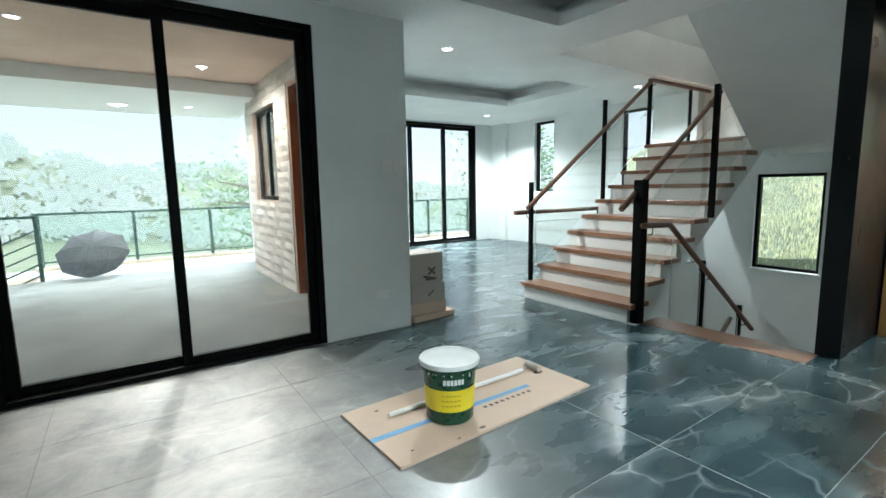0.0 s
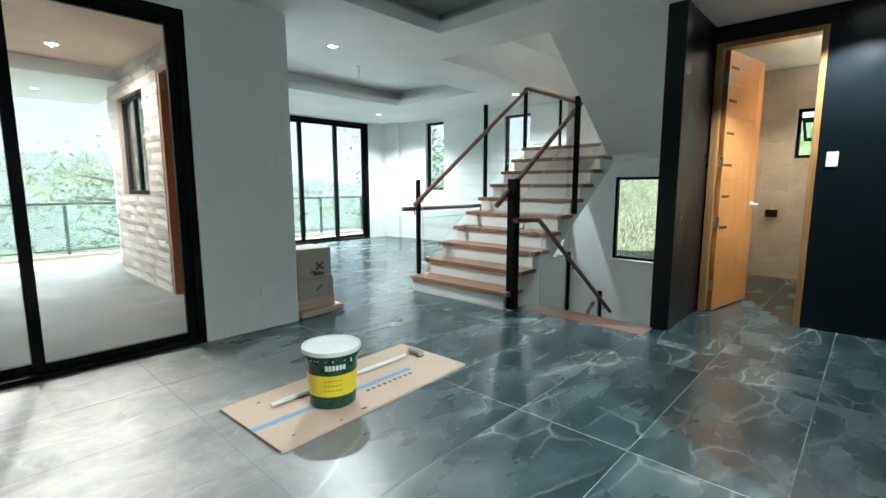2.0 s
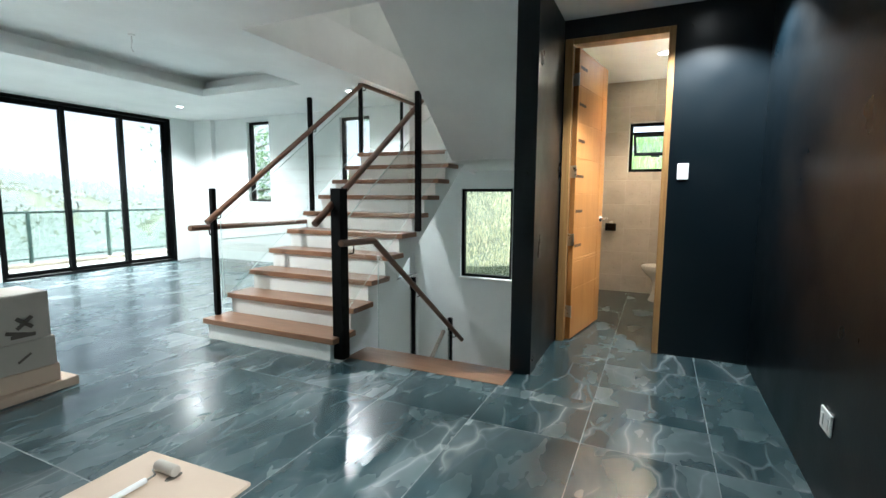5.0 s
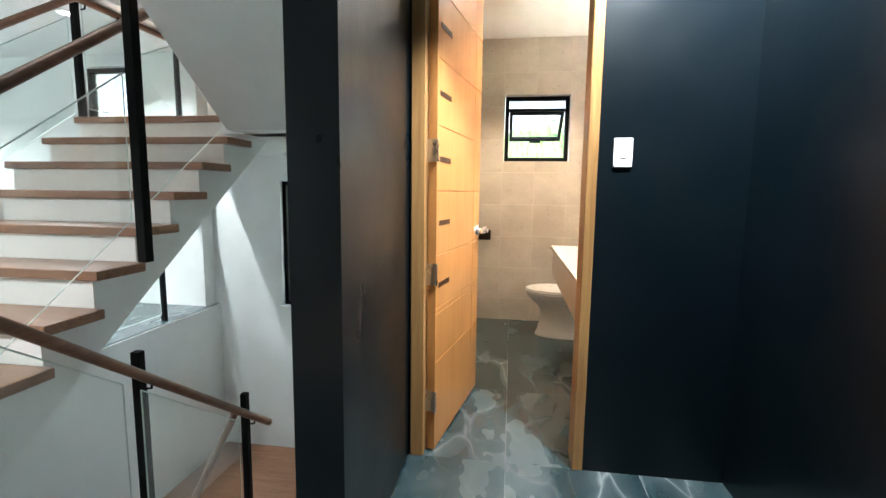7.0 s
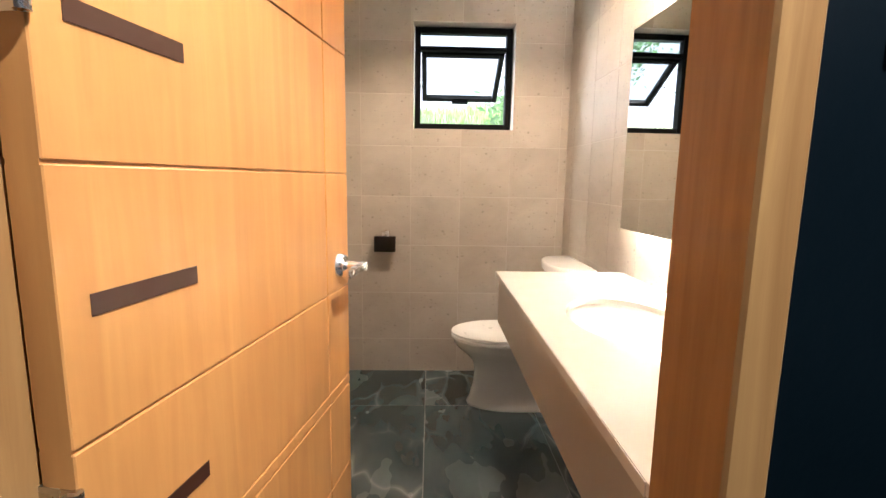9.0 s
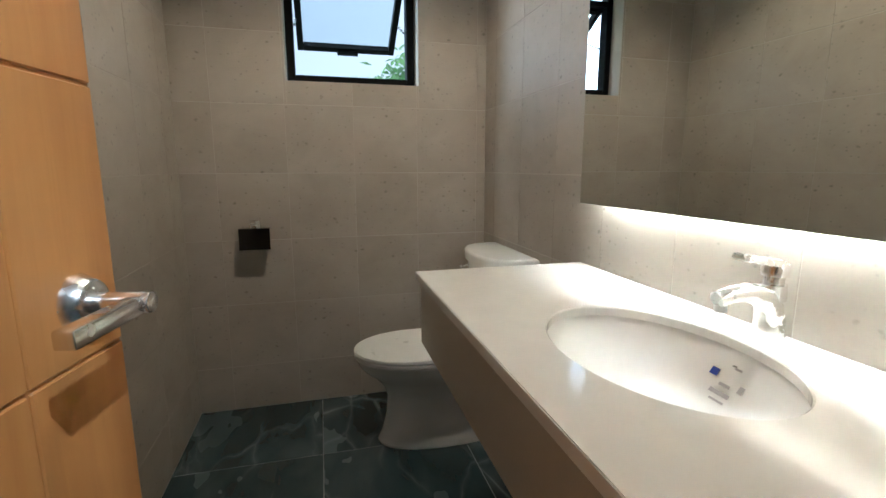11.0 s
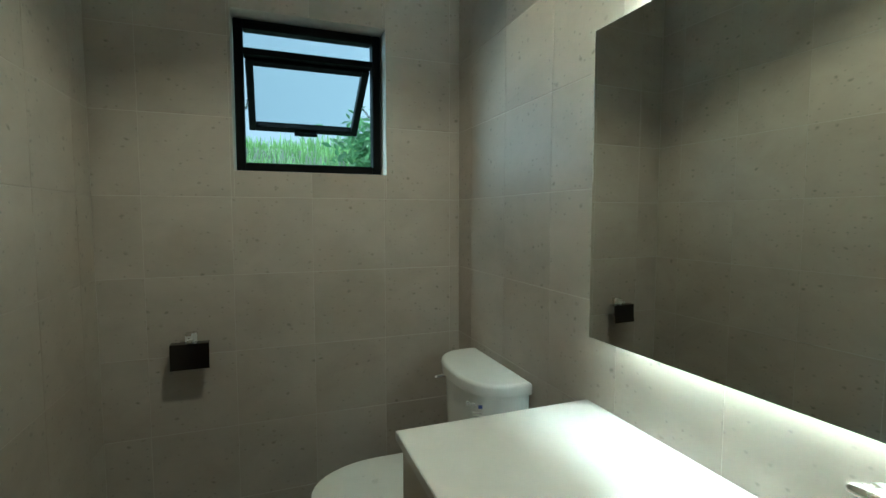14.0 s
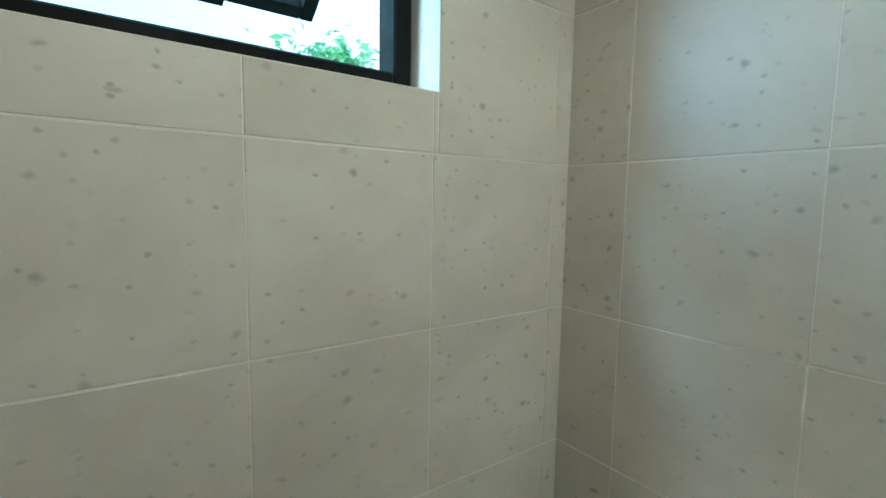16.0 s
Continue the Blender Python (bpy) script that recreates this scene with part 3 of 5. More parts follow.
def awning_window():
    x, y0, y1, z0, z1 = 8.02, 0.202, 0.795, 1.538, 2.14
    w = thing("window_4", (x, 0.49, z0), "black awning window with its sash pushed open", "window", kind="structure")
    fr = frame_bars(w, "window_frame", 0, x, x + 0.06, y0, y1, z0, z1, 0.036)
    part("transom", bm_box(x, x + 0.06, y0 + 0.036, y1 - 0.036, 2.004, 2.03, 0.003), BLACK, w)
    glass_pane(fr, x + 0.03, x + 0.036, y0 + 0.035, y1 - 0.035, 2.03, z1 - 0.035, SASHGLASS)
    # the sash hangs from the transom and leans outwards
    a, sw = radians(57), 0.031
    pivot = Matrix.Translation((x + 0.045, 0, 2.008)) @ Matrix.Rotation(-a, 4, "Y")
    bm = bmesh.new()
    u0, u1, h = y0 + 0.04, y1 - 0.04, 0.415
    for b0, b1, c0, c1 in ((u0, u0 + sw, -h, 0), (u1 - sw, u1, -h, 0), (u0 + sw, u1 - sw, -sw, 0), (u0 + sw, u1 - sw, -h, -h + sw)):
        box(bm, -0.02, 0.02, b0, b1, c0, c1)
    bmesh.ops.bevel(bm, geom=bm.edges[:], offset=0.003, segments=1, affect="EDGES")
    bmesh.ops.transform(bm, matrix=pivot, verts=bm.verts)
    sash = part("sash", bm, BLACK, w)
    g = bm_box(-0.003, 0.003, u0 + sw - 0.004, u1 - sw + 0.004, -h + sw - 0.004, -sw + 0.004)
    bmesh.ops.transform(g, matrix=pivot, verts=g.verts)
    no_shadow(part("pane", g, SASHGLASS, sash))
    g = bm_box(-0.045, -0.02, 0.44, 0.55, -h + 0.004, -h + 0.02, 0.004)
    bmesh.ops.transform(g, matrix=pivot, verts=g.verts)
    part("handle", g, BLACK, sash)
    for yy in (y0 + 0.04, y1 - 0.04):
        part("stay", bm_rod((x + 0.05, yy, 1.80), pivot @ Vector((0, yy, -h * 0.55)), 0.005, 8), STEEL, w)


awning_window()


def bathroom_door():
    d = thing("door_3", (5.52, 0.76, 0), "open orange-stained wooden bathroom door with dark inlay strips", "door", kind="structure")
    bm = bmesh.new()
    for a, b, z0, z1 in ((0.365, 0.41, 0, 2.455), (1.092, 1.155, 0, 2.455), (0.41, 1.092, 2.41, 2.455)):
        box(bm, 5.452, 5.59, a, b, z0, z1)
    bmesh.ops.bevel(bm, geom=bm.edges[:], offset=0.004, segments=1, affect="EDGES")
    part("door_frame", bm, JAMBWOOD, d, "brown wooden door frame")
    # leaf in its own frame: u along the leaf from the hinge, v thickness, z up
    u = Vector((0.985, -0.173, 0)).normalized()
    m = Matrix.Translation((5.505, 1.088, 0.0)) @ Matrix(((u.x, -u.y, 0, 0), (u.y, u.x, 0, 0), (0, 0, 1, 0), (0, 0, 0, 1)))
    def put(bm):
        bmesh.ops.transform(bm, matrix=m, verts=bm.verts)
        return bm
    T, Wd, H = 0.042, 0.798, 2.395
    zs = [0.012, 0.44, 0.672, 0.70] + [0.95 + 0.29 * k for k in range(5)] + [H]
    leaf = part("leaf", put(bm_box(0, Wd, -T + 0.003, -0.003, 0.012, H)), DOORWOOD, d)
    for z0, z1 in zip(zs, zs[1:]):
        for u0, u1 in ((0.0, 0.655), (0.659, Wd)):
            part("panel", put(bm_box(u0, u1, -T, 0.0, z0 + 0.0018, z1 - 0.0018, 0.0015, 1)), DOORWOOD, leaf)
    for k in range(6):
        z = 0.805 + 0.29 * k
        part("inlay_strip", put(bm_box(0.035, 0.20, -T - 0.0012, -T + 0.004, z - 0.012, z + 0.012)), DARKSLOT, leaf, "dark brown inlay strip")
    for z in (0.25, 0.86, 1.42, 2.15):
        hb = bmesh.new()
        box(hb, -0.001, 0.004, -T + 0.004, 0.02, z - 0.05, z + 0.05)
        hinge = part("hinge", put(hb), STEEL, d, "steel butt hinge")
        part("hinge_pin", put(bm_cyl(0.007, 0.007, 0.102, Matrix.Translation((-0.004, -T - 0.002, z)), 12)), STEEL, hinge)
    # lever handle
    hz, hu = 1.012, 0.735
    rose = part("handle_rose", put(bm_cyl(0.033, 0.024, 0.020, Matrix.Translation((hu, -T - 0.008, hz)) @ Matrix.Rotation(radians(90), 4, "X"), 32, 0.003)), CHROME, leaf, "brushed chrome rose", True)
    part("handle_neck", put(bm_rod((hu, -T - 0.01, hz), (hu, -T - 0.074, hz), 0.0115, 20, 0.002)), CHROME, leaf, "", True)
    part("handle_lever", put(bm_box(hu - 0.112, hu + 0.004, -T - 0.070, -T - 0.050, hz - 0.010, hz + 0.008, 0.003)), CHROME, leaf, "square brushed chrome lever", True)
    part("handle_rose", put(bm_cyl(0.033, 0.024, 0.020, Matrix.Translation((hu, 0.008, hz)) @ Matrix.Rotation(radians(-90), 4, "X"), 32, 0.003)), CHROME, leaf, "", True)


bathroom_door()

# ---- stairs ----
RISE, GO, X0 = 0.1745, 0.252, 4.19
YA, YB = 2.555, 3.83


def staircase():
    s = thing("staircase", (4.3, 3.2, 0), "white stairs with brown wooden treads, rising to a landing", "stairs", kind="structure")
    pts = [(X0 + 0.03, 0.0)]
    for k in range(9):
        x = X0 + 0.03 + GO * k
        pts += [(x, RISE * (k + 1) - 0.045), (x + GO, RISE * (k + 1) - 0.045)]
    xe = X0 + 0.03 + GO * 9
    pts += [(xe, RISE * 10 - 0.045), (8.035, RISE * 10 - 0.045), (8.035, 1.585), (6.76, 1.585), (4.54, 0.0)]
    part("flight", bm_extrude(pts, 1, YA, YB), WALL, s, "grey-white painted flight")
    part("landing", bm_box(6.20, 8.033, 1.302, YA - 0.002, 1.585, RISE * 10 - 0.045), WALL, s)
    for k in range(10):
        x, z = X0 + GO * k, RISE * (k + 1)
        part("riser", bm_box(x + 0.022, x + 0.034, YA - 0.003, YB + 0.003, z - RISE + 0.001, z - 0.046), RISER, s)
        if k < 9:
            part("tread", bm_box(x, x + GO + 0.028, 2.505, 3.872, z - 0.045, z, 0.005), TREAD, s)
    part("tread", bm_box(X0 + GO * 9, 8.03, YA - 0.01, 3.872, RISE * 10 - 0.045, RISE * 10, 0.005), TREAD, s, "brown wooden landing boards")
    # return flight over the way down
    sl = [(6.02, 1.585), (6.35, 1.585), (6.35, 1.73), (6.02, 2.07), (4.60, 3.16), (4.40, 3.16), (4.40, 2.83)]
    part("return_flight", bm_extrude(sl, 1, 1.302, 2.385), WALL, s, "grey painted underside of the upper flight")
    return s


STAIRS = staircase()


def down_stairs():
    s = thing("staircase_down", (4.45, 1.9, 0), "brown wooden stairs leading down beside the flight", "stairs", kind="structure")
    part("tread", bm_box(4.335, 4.615, 1.272, 2.50, -0.045, 0.002, 0.004), TREAD, s, "worn brown top tread level with the floor")
    for k in range(1, 9):
        x, z = 4.59 + 0.25 * (k - 1), -RISE * k
        part("tread", bm_box(x - 0.0, x + 0.28, 1.302, 2.50, z - 0.045, z, 0.005), TREAD, s)
        part("riser", bm_box(x, x + 0.012, 1.302, 2.50, z, z + RISE - 0.046), RISER, s)
    part("landing", bm_box(6.56, 8.033, 1.302, 3.858, -1.74, -1.62), TREAD, s, "brown wooden lower landing")
    pts = [(4.56, -0.3), (4.59, -0.225), (6.59, -1.66), (6.59, -1.9), (4.56, -0.5)]
    part("flight", bm_extrude(pts, 1, 1.304, 2.498), WALL, s)


down_stairs()


def railing_side(name, posts, rail, panes, label, brackets):
    r = thing(name, (*posts[0][:2], posts[0][2]), label, "stair railing")
    for x, y, z0, z1, w in posts:
        part("post", bm_box(x - w / 2, x + w / 2, y - w / 2, y + w / 2, z0, z1, 0.003, 1), BLACK, r)
    for line in rail:
        part("handrail", bm_tube(line, 0.025, 16), RAIL, r, "round brown wooden handrail", True)
    for x, y, z, s in brackets:
        part("bracket", bm_tube([(x, y, z - 0.07), (x, y + 0.035 * s, z - 0.065), (x, y + 0.04 * s, z - 0.03), (x, y + 0.04 * s, z - 0.012)], 0.006, 8), BLACK, r)
    for quad, y in panes:
        no_shadow(part("glass_panel", bm_extrude(quad, 1, y - 0.004, y + 0.004), RAILGLASS, r, "clear glass panel"))
        # pale opaque rods paint in the bright line that lit glass edges show
        for a, b in zip(quad, quad[1:] + quad[:1]):
            part("glint_rod", bm_rod((a[0], y, a[1]), (b[0], y, b[1]), 0.0035, 6), EDGE, r)
    return r


def rail_z(x):
    return 1.02 + (x - 4.27) * 0.702


railing_side("stair_railing",
             [(4.332, 3.857, RISE, 1.268, 0.042), (5.585, 3.857, RISE * 6, 2.25, 0.042), (6.525, 3.857, RISE * 10, 2.598, 0.042), (7.54, 3.857, RISE * 10, 2.56, 0.042)],
             [[(4.22, 3.80, rail_z(4.22)), (6.42, 3.80, rail_z(6.42)), (6.48, 3.80, 2.565), (6.54, 3.80, 2.568), (7.98, 3.80, 2.568)]],
             [([(4.40, 0.30), (5.52, 0.30 + 1.12 * 0.702), (5.52, 0.99 + 1.12 * 0.702), (4.40, 0.99)], 3.857),
              ([(5.65, 1.20), (6.46, 1.20 + 0.81 * 0.702), (6.46, 1.86 + 0.81 * 0.702), (5.65, 1.86)], 3.857),
              ([(6.58, 1.82), (7.5, 1.82), (7.5, 2.58), (6.58, 2.58)], 3.857)],
             "black steel posts with clear glass and a wooden handrail", [(4.36, 3.84, rail_z(4.36) - 0.0, -1), (5.61, 3.84, rail_z(5.61), -1), (6.56, 3.84, rail_z(6.5), -1)])
railing_side("stair_railing",
             [(4.303, 2.518, 0.0, 1.264, 0.088), (5.445, 2.475, 0.88, 2.17, 0.05)],
             [[(4.08, 2.555, 1.015), (5.67, 2.555, 2.13)]],
             [([(4.36, 0.34), (5.42, 0.34 + 1.06 * 0.702), (5.42, 1.02 + 1.06 * 0.702), (4.36, 1.02)], 2.515),
              ([(5.48, 1.13), (6.2, 1.13 + 0.72 * 0.702), (6.0, 2.1), (5.48, 1.85)], 2.515)],
             "thick black newel post and rail with clear glass beside the flight", [(4.40, 2.52, 1.29, 1), (5.47, 2.52, 2.04, 1)])
railing_side("stair_railing",
             [(5.37, 2.49, -RISE * 4, 0.452, 0.045), (6.25, 2.49, -RISE * 7, -0.15, 0.045)],
             [[(4.19, 2.42, 0.88), (4.60, 2.42, 0.865), (4.66, 2.42, 0.825), (6.43, 2.42, -0.445)], [(6.30, 2.60, -0.33), (4.75, 2.60, -1.44)]],
             [([(4.66, -0.10), (5.2, -0.46), (5.2, 0.36), (4.66, 0.74)], 2.42), ([(5.3, -0.52), (6.06, -1.05), (6.06, -0.25), (5.3, 0.29)], 2.42)],
             "black posts and brown handrail leading down the lower stairs", [(4.34, 2.46, 0.86, -1), (5.37, 2.46, 0.335, -1), (6.25, 2.46, -0.30, -1)])
railing_side("guard_railing",
             [(5.62, 3.935, 0.0, 0.93, 0.042), (7.30, 3.935, 0.0, 0.93, 0.042)],
             [[(4.16, 3.93, 0.935), (7.84, 3.93, 0.925)]],
             [([(4.40, 0.06), (5.58, 0.06), (5.58, 0.82), (4.40, 0.82)], 3.935), ([(5.66, 0.06), (7.26, 0.06), (7.26, 0.82), (5.66, 0.82)], 3.935)],
             "brown horizontal guard rail at the edge of the living room floor", [(4.35, 3.90, 0.935, 1)])

# ---- ceiling lamps, switches ----
def downlight(x, y, z, r=0.062, label="round white recessed downlight, lit"):
    d = thing("downlight", (x, y, z), label, "downlight", "recessed downlights")
    part("trim_ring", bm_lathe([(r * 0.78, 0.0), (r, 0.0), (r, -0.008), (r * 0.82, -0.012), (r * 0.78, -0.004), (r * 0.78, 0.0)], Matrix.Translation((x, y, z)), 28), PLASTIC, d, "", True)
    part("diffuser", bm_cyl(r * 0.78, r * 0.78, 0.004, Matrix.Translation((x, y, z - 0.003)), 28), LIT, d)


# the last place is the added, unseen dining downlight
for px, py in DOWNLIGHTS + [(5.0, 0.14), (1.9, -1.2)]:
    downlight(px, py, CEIL)
downlight(6.82, 0.44, 2.645, 0.07)
downlight(1.51, 6.3, 2.65, 0.07)
downlight(0.7, 8.48, 2.49, 0.14)
downlight(1.57, 8.27, 2.49)
downlight(0.02, 5.35, 2.65)
wire = thing("lamp_cable", (4.76, 5.47, 2.86), "short white lamp cable hanging from the cove ceiling", "cable")
part("ceiling_cap", bm_lathe([(0, 0), (0.035, 0), (0.032, -0.012), (0.008, -0.02), (0, -0.02)], Matrix.Translation((4.76, 5.47, 2.86)), 20), PLASTIC, wire, "", True)
part("wire", bm_tube([(4.76, 5.47, 2.845), (4.763, 5.472, 2.78), (4.755, 5.478, 2.72), (4.77, 5.47, 2.69)], 0.006, 8), PLASTIC, wire, "", True)
fix = thing("ceiling_lamp", (7.6, 2.75, 1.585), "small round white lamp under the stair landing", "ceiling lamp")
part("base", bm_lathe([(0, 0), (0.07, 0), (0.07, -0.018), (0.055, -0.03), (0, -0.03)], Matrix.Translation((7.6, 2.75, 1.585)), 28), PLASTIC, fix, "", True)
part("bulb", bm_lathe([(0.03, -0.03), (0.034, -0.05), (0.02, -0.065), (0, -0.068)], Matrix.Translation((7.6, 2.75, 1.585)), 20), PLASTIC, fix, "", True)


def wall_plate(name, axis, p, a0, a1, z0, z1, sign, label, rockers):
    """A plate on a wall across axis, facing sign."""
    def bx(a, b, c, d, t0, t1, bev=0.003):
        q = sorted((p + sign * t0, p + sign * t1))
        return bm_box(q[0], q[1], a, b, c, d, bev) if axis == 0 else bm_box(a, b, q[0], q[1], c, d, bev)
    mid = ((p, (a0 + a1) / 2, z0) if axis == 0 else ((a0 + a1) / 2, p, z0))
    w = thing(name, mid, label, name.replace("_", " "))
    part("plate", bx(a0, a1, z0, z1, 0.0, 0.009), PLASTIC, w)
    n = rockers
    for i in range(n):
        s = (a1 - a0) / n
        part("rocker", bx(a0 + s * (i + 0.5) - 0.012, a0 + s * (i + 0.5) + 0.012, (z0 + z1) / 2 - 0.022, (z0 + z1) / 2 + 0.022, 0.009, 0.0115, 0.001), PLASTIC, w)
    return w


wall_plate("light_switch", 0, 5.46, 0.230, 0.306, 1.347, 1.466, -1, "white light switch plate on the navy wall", 1)
wall_plate("light_switch", 1, 3.69, 2.43, 2.515, 1.36, 1.475, -1, "white light switch plate on the pale wall", 1)
wall_plate("light_switch", 1, 3.69, 2.535, 2.62, 1.36, 1.475, -1, "white light switch plate on the pale wall", 1)
wall_plate("wall_socket", 1, 3.69, 2.325, 2.445, 0.29, 0.37, -1, "white wall socket low on the pale wall", 2)
wall_plate("wall_socket", 1, -0.225, 3.68, 3.80, 0.31, 0.395, 1, "white wall socket low on the navy wall", 2)

# ---- things in the dining space ----
def cardboard_sheet():
    a, b = Vector((1.487, 2.465)), Vector((1.509, 1.845))
    c, d = Vector((2.871, 1.905)), Vector((2.85, 2.52))
    s = thing("cardboard_sheet", (2.18, 2.18, 0), "flat brown cardboard sheet with a blue tape line on the floor", "cardboard")
    part("sheet", bm_extrude([a, b, c, d], 2, 0.001, 0.016), CARD, s)
    part("tape", bm_extrude([(1.496, 2.135), (1.497, 2.095), (2.565, 2.105), (2.56, 2.14)], 2, 0.0162, 0.0172), TAPE, s, "strip of blue masking tape")
    for i in range(9):
        x = 2.16 + i * 0.042
        part("print_mark", bm_box(x, x + 0.022, 2.050, 2.072, 0.0162, 0.017), CARDMARK, s)
    for x, y, r in ((2.02, 1.90, 0.016), (1.86, 1.885, 0.008), (1.62, 1.93, 0.007), (2.76, 2.23, 0.03), (1.66, 2.38, 0.01)):
        part("stain", bm_cyl(r, r * 0.8, 0.001, Matrix.Translation((x, y, 0.0168)) @ Matrix.Diagonal((1.3, 0.7, 1, 1)), 12), CARDMARK, s)


cardboard_sheet()


def paint_pail():
    x, y, z = 1.978, 2.127, 0.018
    m = Matrix.Translation((x, y, z))
    p = thing("paint_pail", (x, y, z), "dark green paint pail with a yellow label and a white lid", "paint bucket")
    body = part("body", bm_lathe([(0, 0), (0.108, 0), (0.113, 0.006), (0.127, 0.250), (0.139, 0.252), (0.139, 0.272), (0.132, 0.28), (0.0, 0.28)], m, 48), PAILGREEN, p, "", True)
    part("label_band", bm_lathe([(0.1172, 0.066), (0.1182, 0.066), (0.1240, 0.172), (0.1230, 0.172)], m, 48), PAILYELLOW, p, "yellow printed band", True)
    part("lid", bm_lathe([(0.135, 0.272), (0.144, 0.272), (0.146, 0.285), (0.143, 0.294), (0.134, 0.294), (0.130, 0.288), (0.0, 0.29)], m, 48), PAILWHITE, p, "white plastic lid smeared with paint", True)
    way = math.atan2(0.167 - y, 0.6 - x)
    # plain white bars in place of the maker's name, and small grey lines on the band
    for i in range(6):
        a = way + 0.34 - i * 0.135 + 0.15
        c = Matrix.Translation((x + 0.1265 * math.cos(a), y + 0.1265 * math.sin(a), z + 0.212)) @ Matrix.Rotation(a, 4, "Z") @ Matrix.Rotation(0.055, 4, "Y")
        b = bm_box(-0.0012, 0.0012, -0.0068, 0.0068, -0.013, 0.013, 0.001, 1)
        bmesh.ops.transform(b, matrix=c, verts=b.verts)
        part("name_bar", b, PAILWHITE, body)
    for i in range(3):
        for j in range(5):
            a = way + 0.35 - j * 0.15
            c = Matrix.Translation((x + 0.1225 * math.cos(a), y + 0.1225 * math.sin(a), z + 0.098 + i * 0.024)) @ Matrix.Rotation(a, 4, "Z") @ Matrix.Rotation(0.055, 4, "Y")
            b = bm_box(-0.0012, 0.0012, -0.007, 0.007, -0.0025, 0.0025)
            bmesh.ops.transform(b, matrix=c, verts=b.verts)
            part("print_line", b, plain_line, body)
    random.seed(4)
    for i in range(7):
        a = way + random.uniform(-0.9, 0.9)
        h = random.uniform(0.012, 0.035)
        c = Matrix.Translation((x + 0.1355 * math.cos(a), y + 0.1355 * math.sin(a), z + 0.262 - h / 2)) @ Matrix.Rotation(a, 4, "Z")
        b = bm_box(-0.0015, 0.0015, -0.004, 0.004, -h / 2, h / 2, 0.001, 1)
        bmesh.ops.transform(b, matrix=c, verts=b.verts)
        part("paint_drip", b, PAILWHITE, body)
    part("wire_handle", bm_tube([(x + 0.137 * math.cos(way + 1.45 + k * 0.0), y + 0.137 * math.sin(way + 1.45), z + 0.25) if k == 0 else
                                 (x + 0.142 * math.cos(way + 1.45 + 0.24 * k), y + 0.142 * math.sin(way + 1.45 + 0.24 * k), z + 0.25 - 0.055 * math.sin(math.pi * k / 13)) for k in range(14)], 0.0025, 8), STEEL, p)
    grow = Matrix.Translation((x - 0.015, y - 0.02, z)) @ Matrix.Scale(1.11, 4) @ Matrix.Translation((-x, -y, -z))
    for o in p.children_recursive:
        o.data.transform(grow)


plain_line = plain("label_line", (0.45, 0.34, 0.02), 0.5)
paint_pail()


def roller_pole():
    p = thing("paint_roller", (2.2, 2.26, 0.02), "white paint roller pole lying across the cardboard", "paint roller")
    part("pole", bm_rod((1.68, 2.275, 0.030), (2.68, 2.29, 0.030), 0.0125, 16, 0.003), PAILWHITE, p, "", True)
    part("roller_arm", bm_tube([(2.68, 2.29, 0.03), (2.72, 2.29, 0.032), (2.735, 2.33, 0.035), (2.76, 2.33, 0.036)], 0.004, 8), STEEL, p)
    part("roller_sleeve", bm_rod((2.765, 2.34, 0.040), (2.765, 2.22, 0.040), 0.024, 18, 0.006), CARD2, p, "paint-stained roller sleeve", True)


roller_pole()


def carton(name, x0, x1, y0, y1, z0, z1, label, mat, tilt=0.0):
    c = thing(name, ((x0 + x1) / 2, (y0 + y1) / 2, z0), label, "cardboard box", "cartons by the wall")
    def rot(bm):
        ctr = Vector(((x0 + x1) / 2, (y0 + y1) / 2, 0))
        bmesh.ops.transform(bm, matrix=Matrix.Translation(ctr) @ Matrix.Rotation(tilt, 4, "Z") @ Matrix.Translation(-ctr), verts=bm.verts)
        return bm
    part("body", rot(bm_box(x0, x1, y0, y1, z0, z1, 0.005)), mat, c)
    part("flap", rot(bm_box(x0 + 0.003, (x0 + x1) / 2 - 0.002, y0 + 0.002, y1 - 0.002, z1 + 0.0005, z1 + 0.004)), mat, c)
    part("flap", rot(bm_box((x0 + x1) / 2 + 0.002, x1 - 0.003, y0 + 0.002, y1 - 0.002, z1 + 0.0005, z1 + 0.004)), mat, c)
    return c, rot


carton("carton", 2.70, 3.17, 3.72, 4.12, 0.002, 0.055, "flattened brown carton at the foot of the stack", CARD, 0.06)
carton("carton", 2.71, 3.10, 3.76, 4.10, 0.06, 0.165, "low brown carton under two boxes", CARD, -0.04)
c1, r1 = carton("carton", 2.71, 3.08, 3.75, 4.08, 0.17, 0.345, "dusty grey-brown carton in a stack", CARD2, 0.0)
c2, r2 = carton("carton", 2.70, 3.06, 3.75, 4.08, 0.35, 0.625, "dusty grey-brown carton on top of the stack", CARD2, 0.02)
for k, (a, b, cz, ln) in enumerate(((0.7, 2.93, 0.46, 0.10), (-0.7, 2.93, 0.46, 0.10), (0.25, 2.90, 0.40, 0.13), (0.0, 2.92, 0.385, 0.12))):
    b_ = bm_box(-ln / 2, ln / 2, -0.0015, 0.0015, -0.011, 0.011, 0.001, 1)
    bmesh.ops.transform(b_, matrix=Matrix.Translation((b, 3.7475, cz)) @ Matrix.Rotation(a, 4, "Y"), verts=b_.verts)
    part("print_mark", r2(b_), CARDMARK, c2)
b_ = bm_box(-0.04, 0.04, -0.0015, 0.0015, -0.007, 0.007, 0.001, 1)
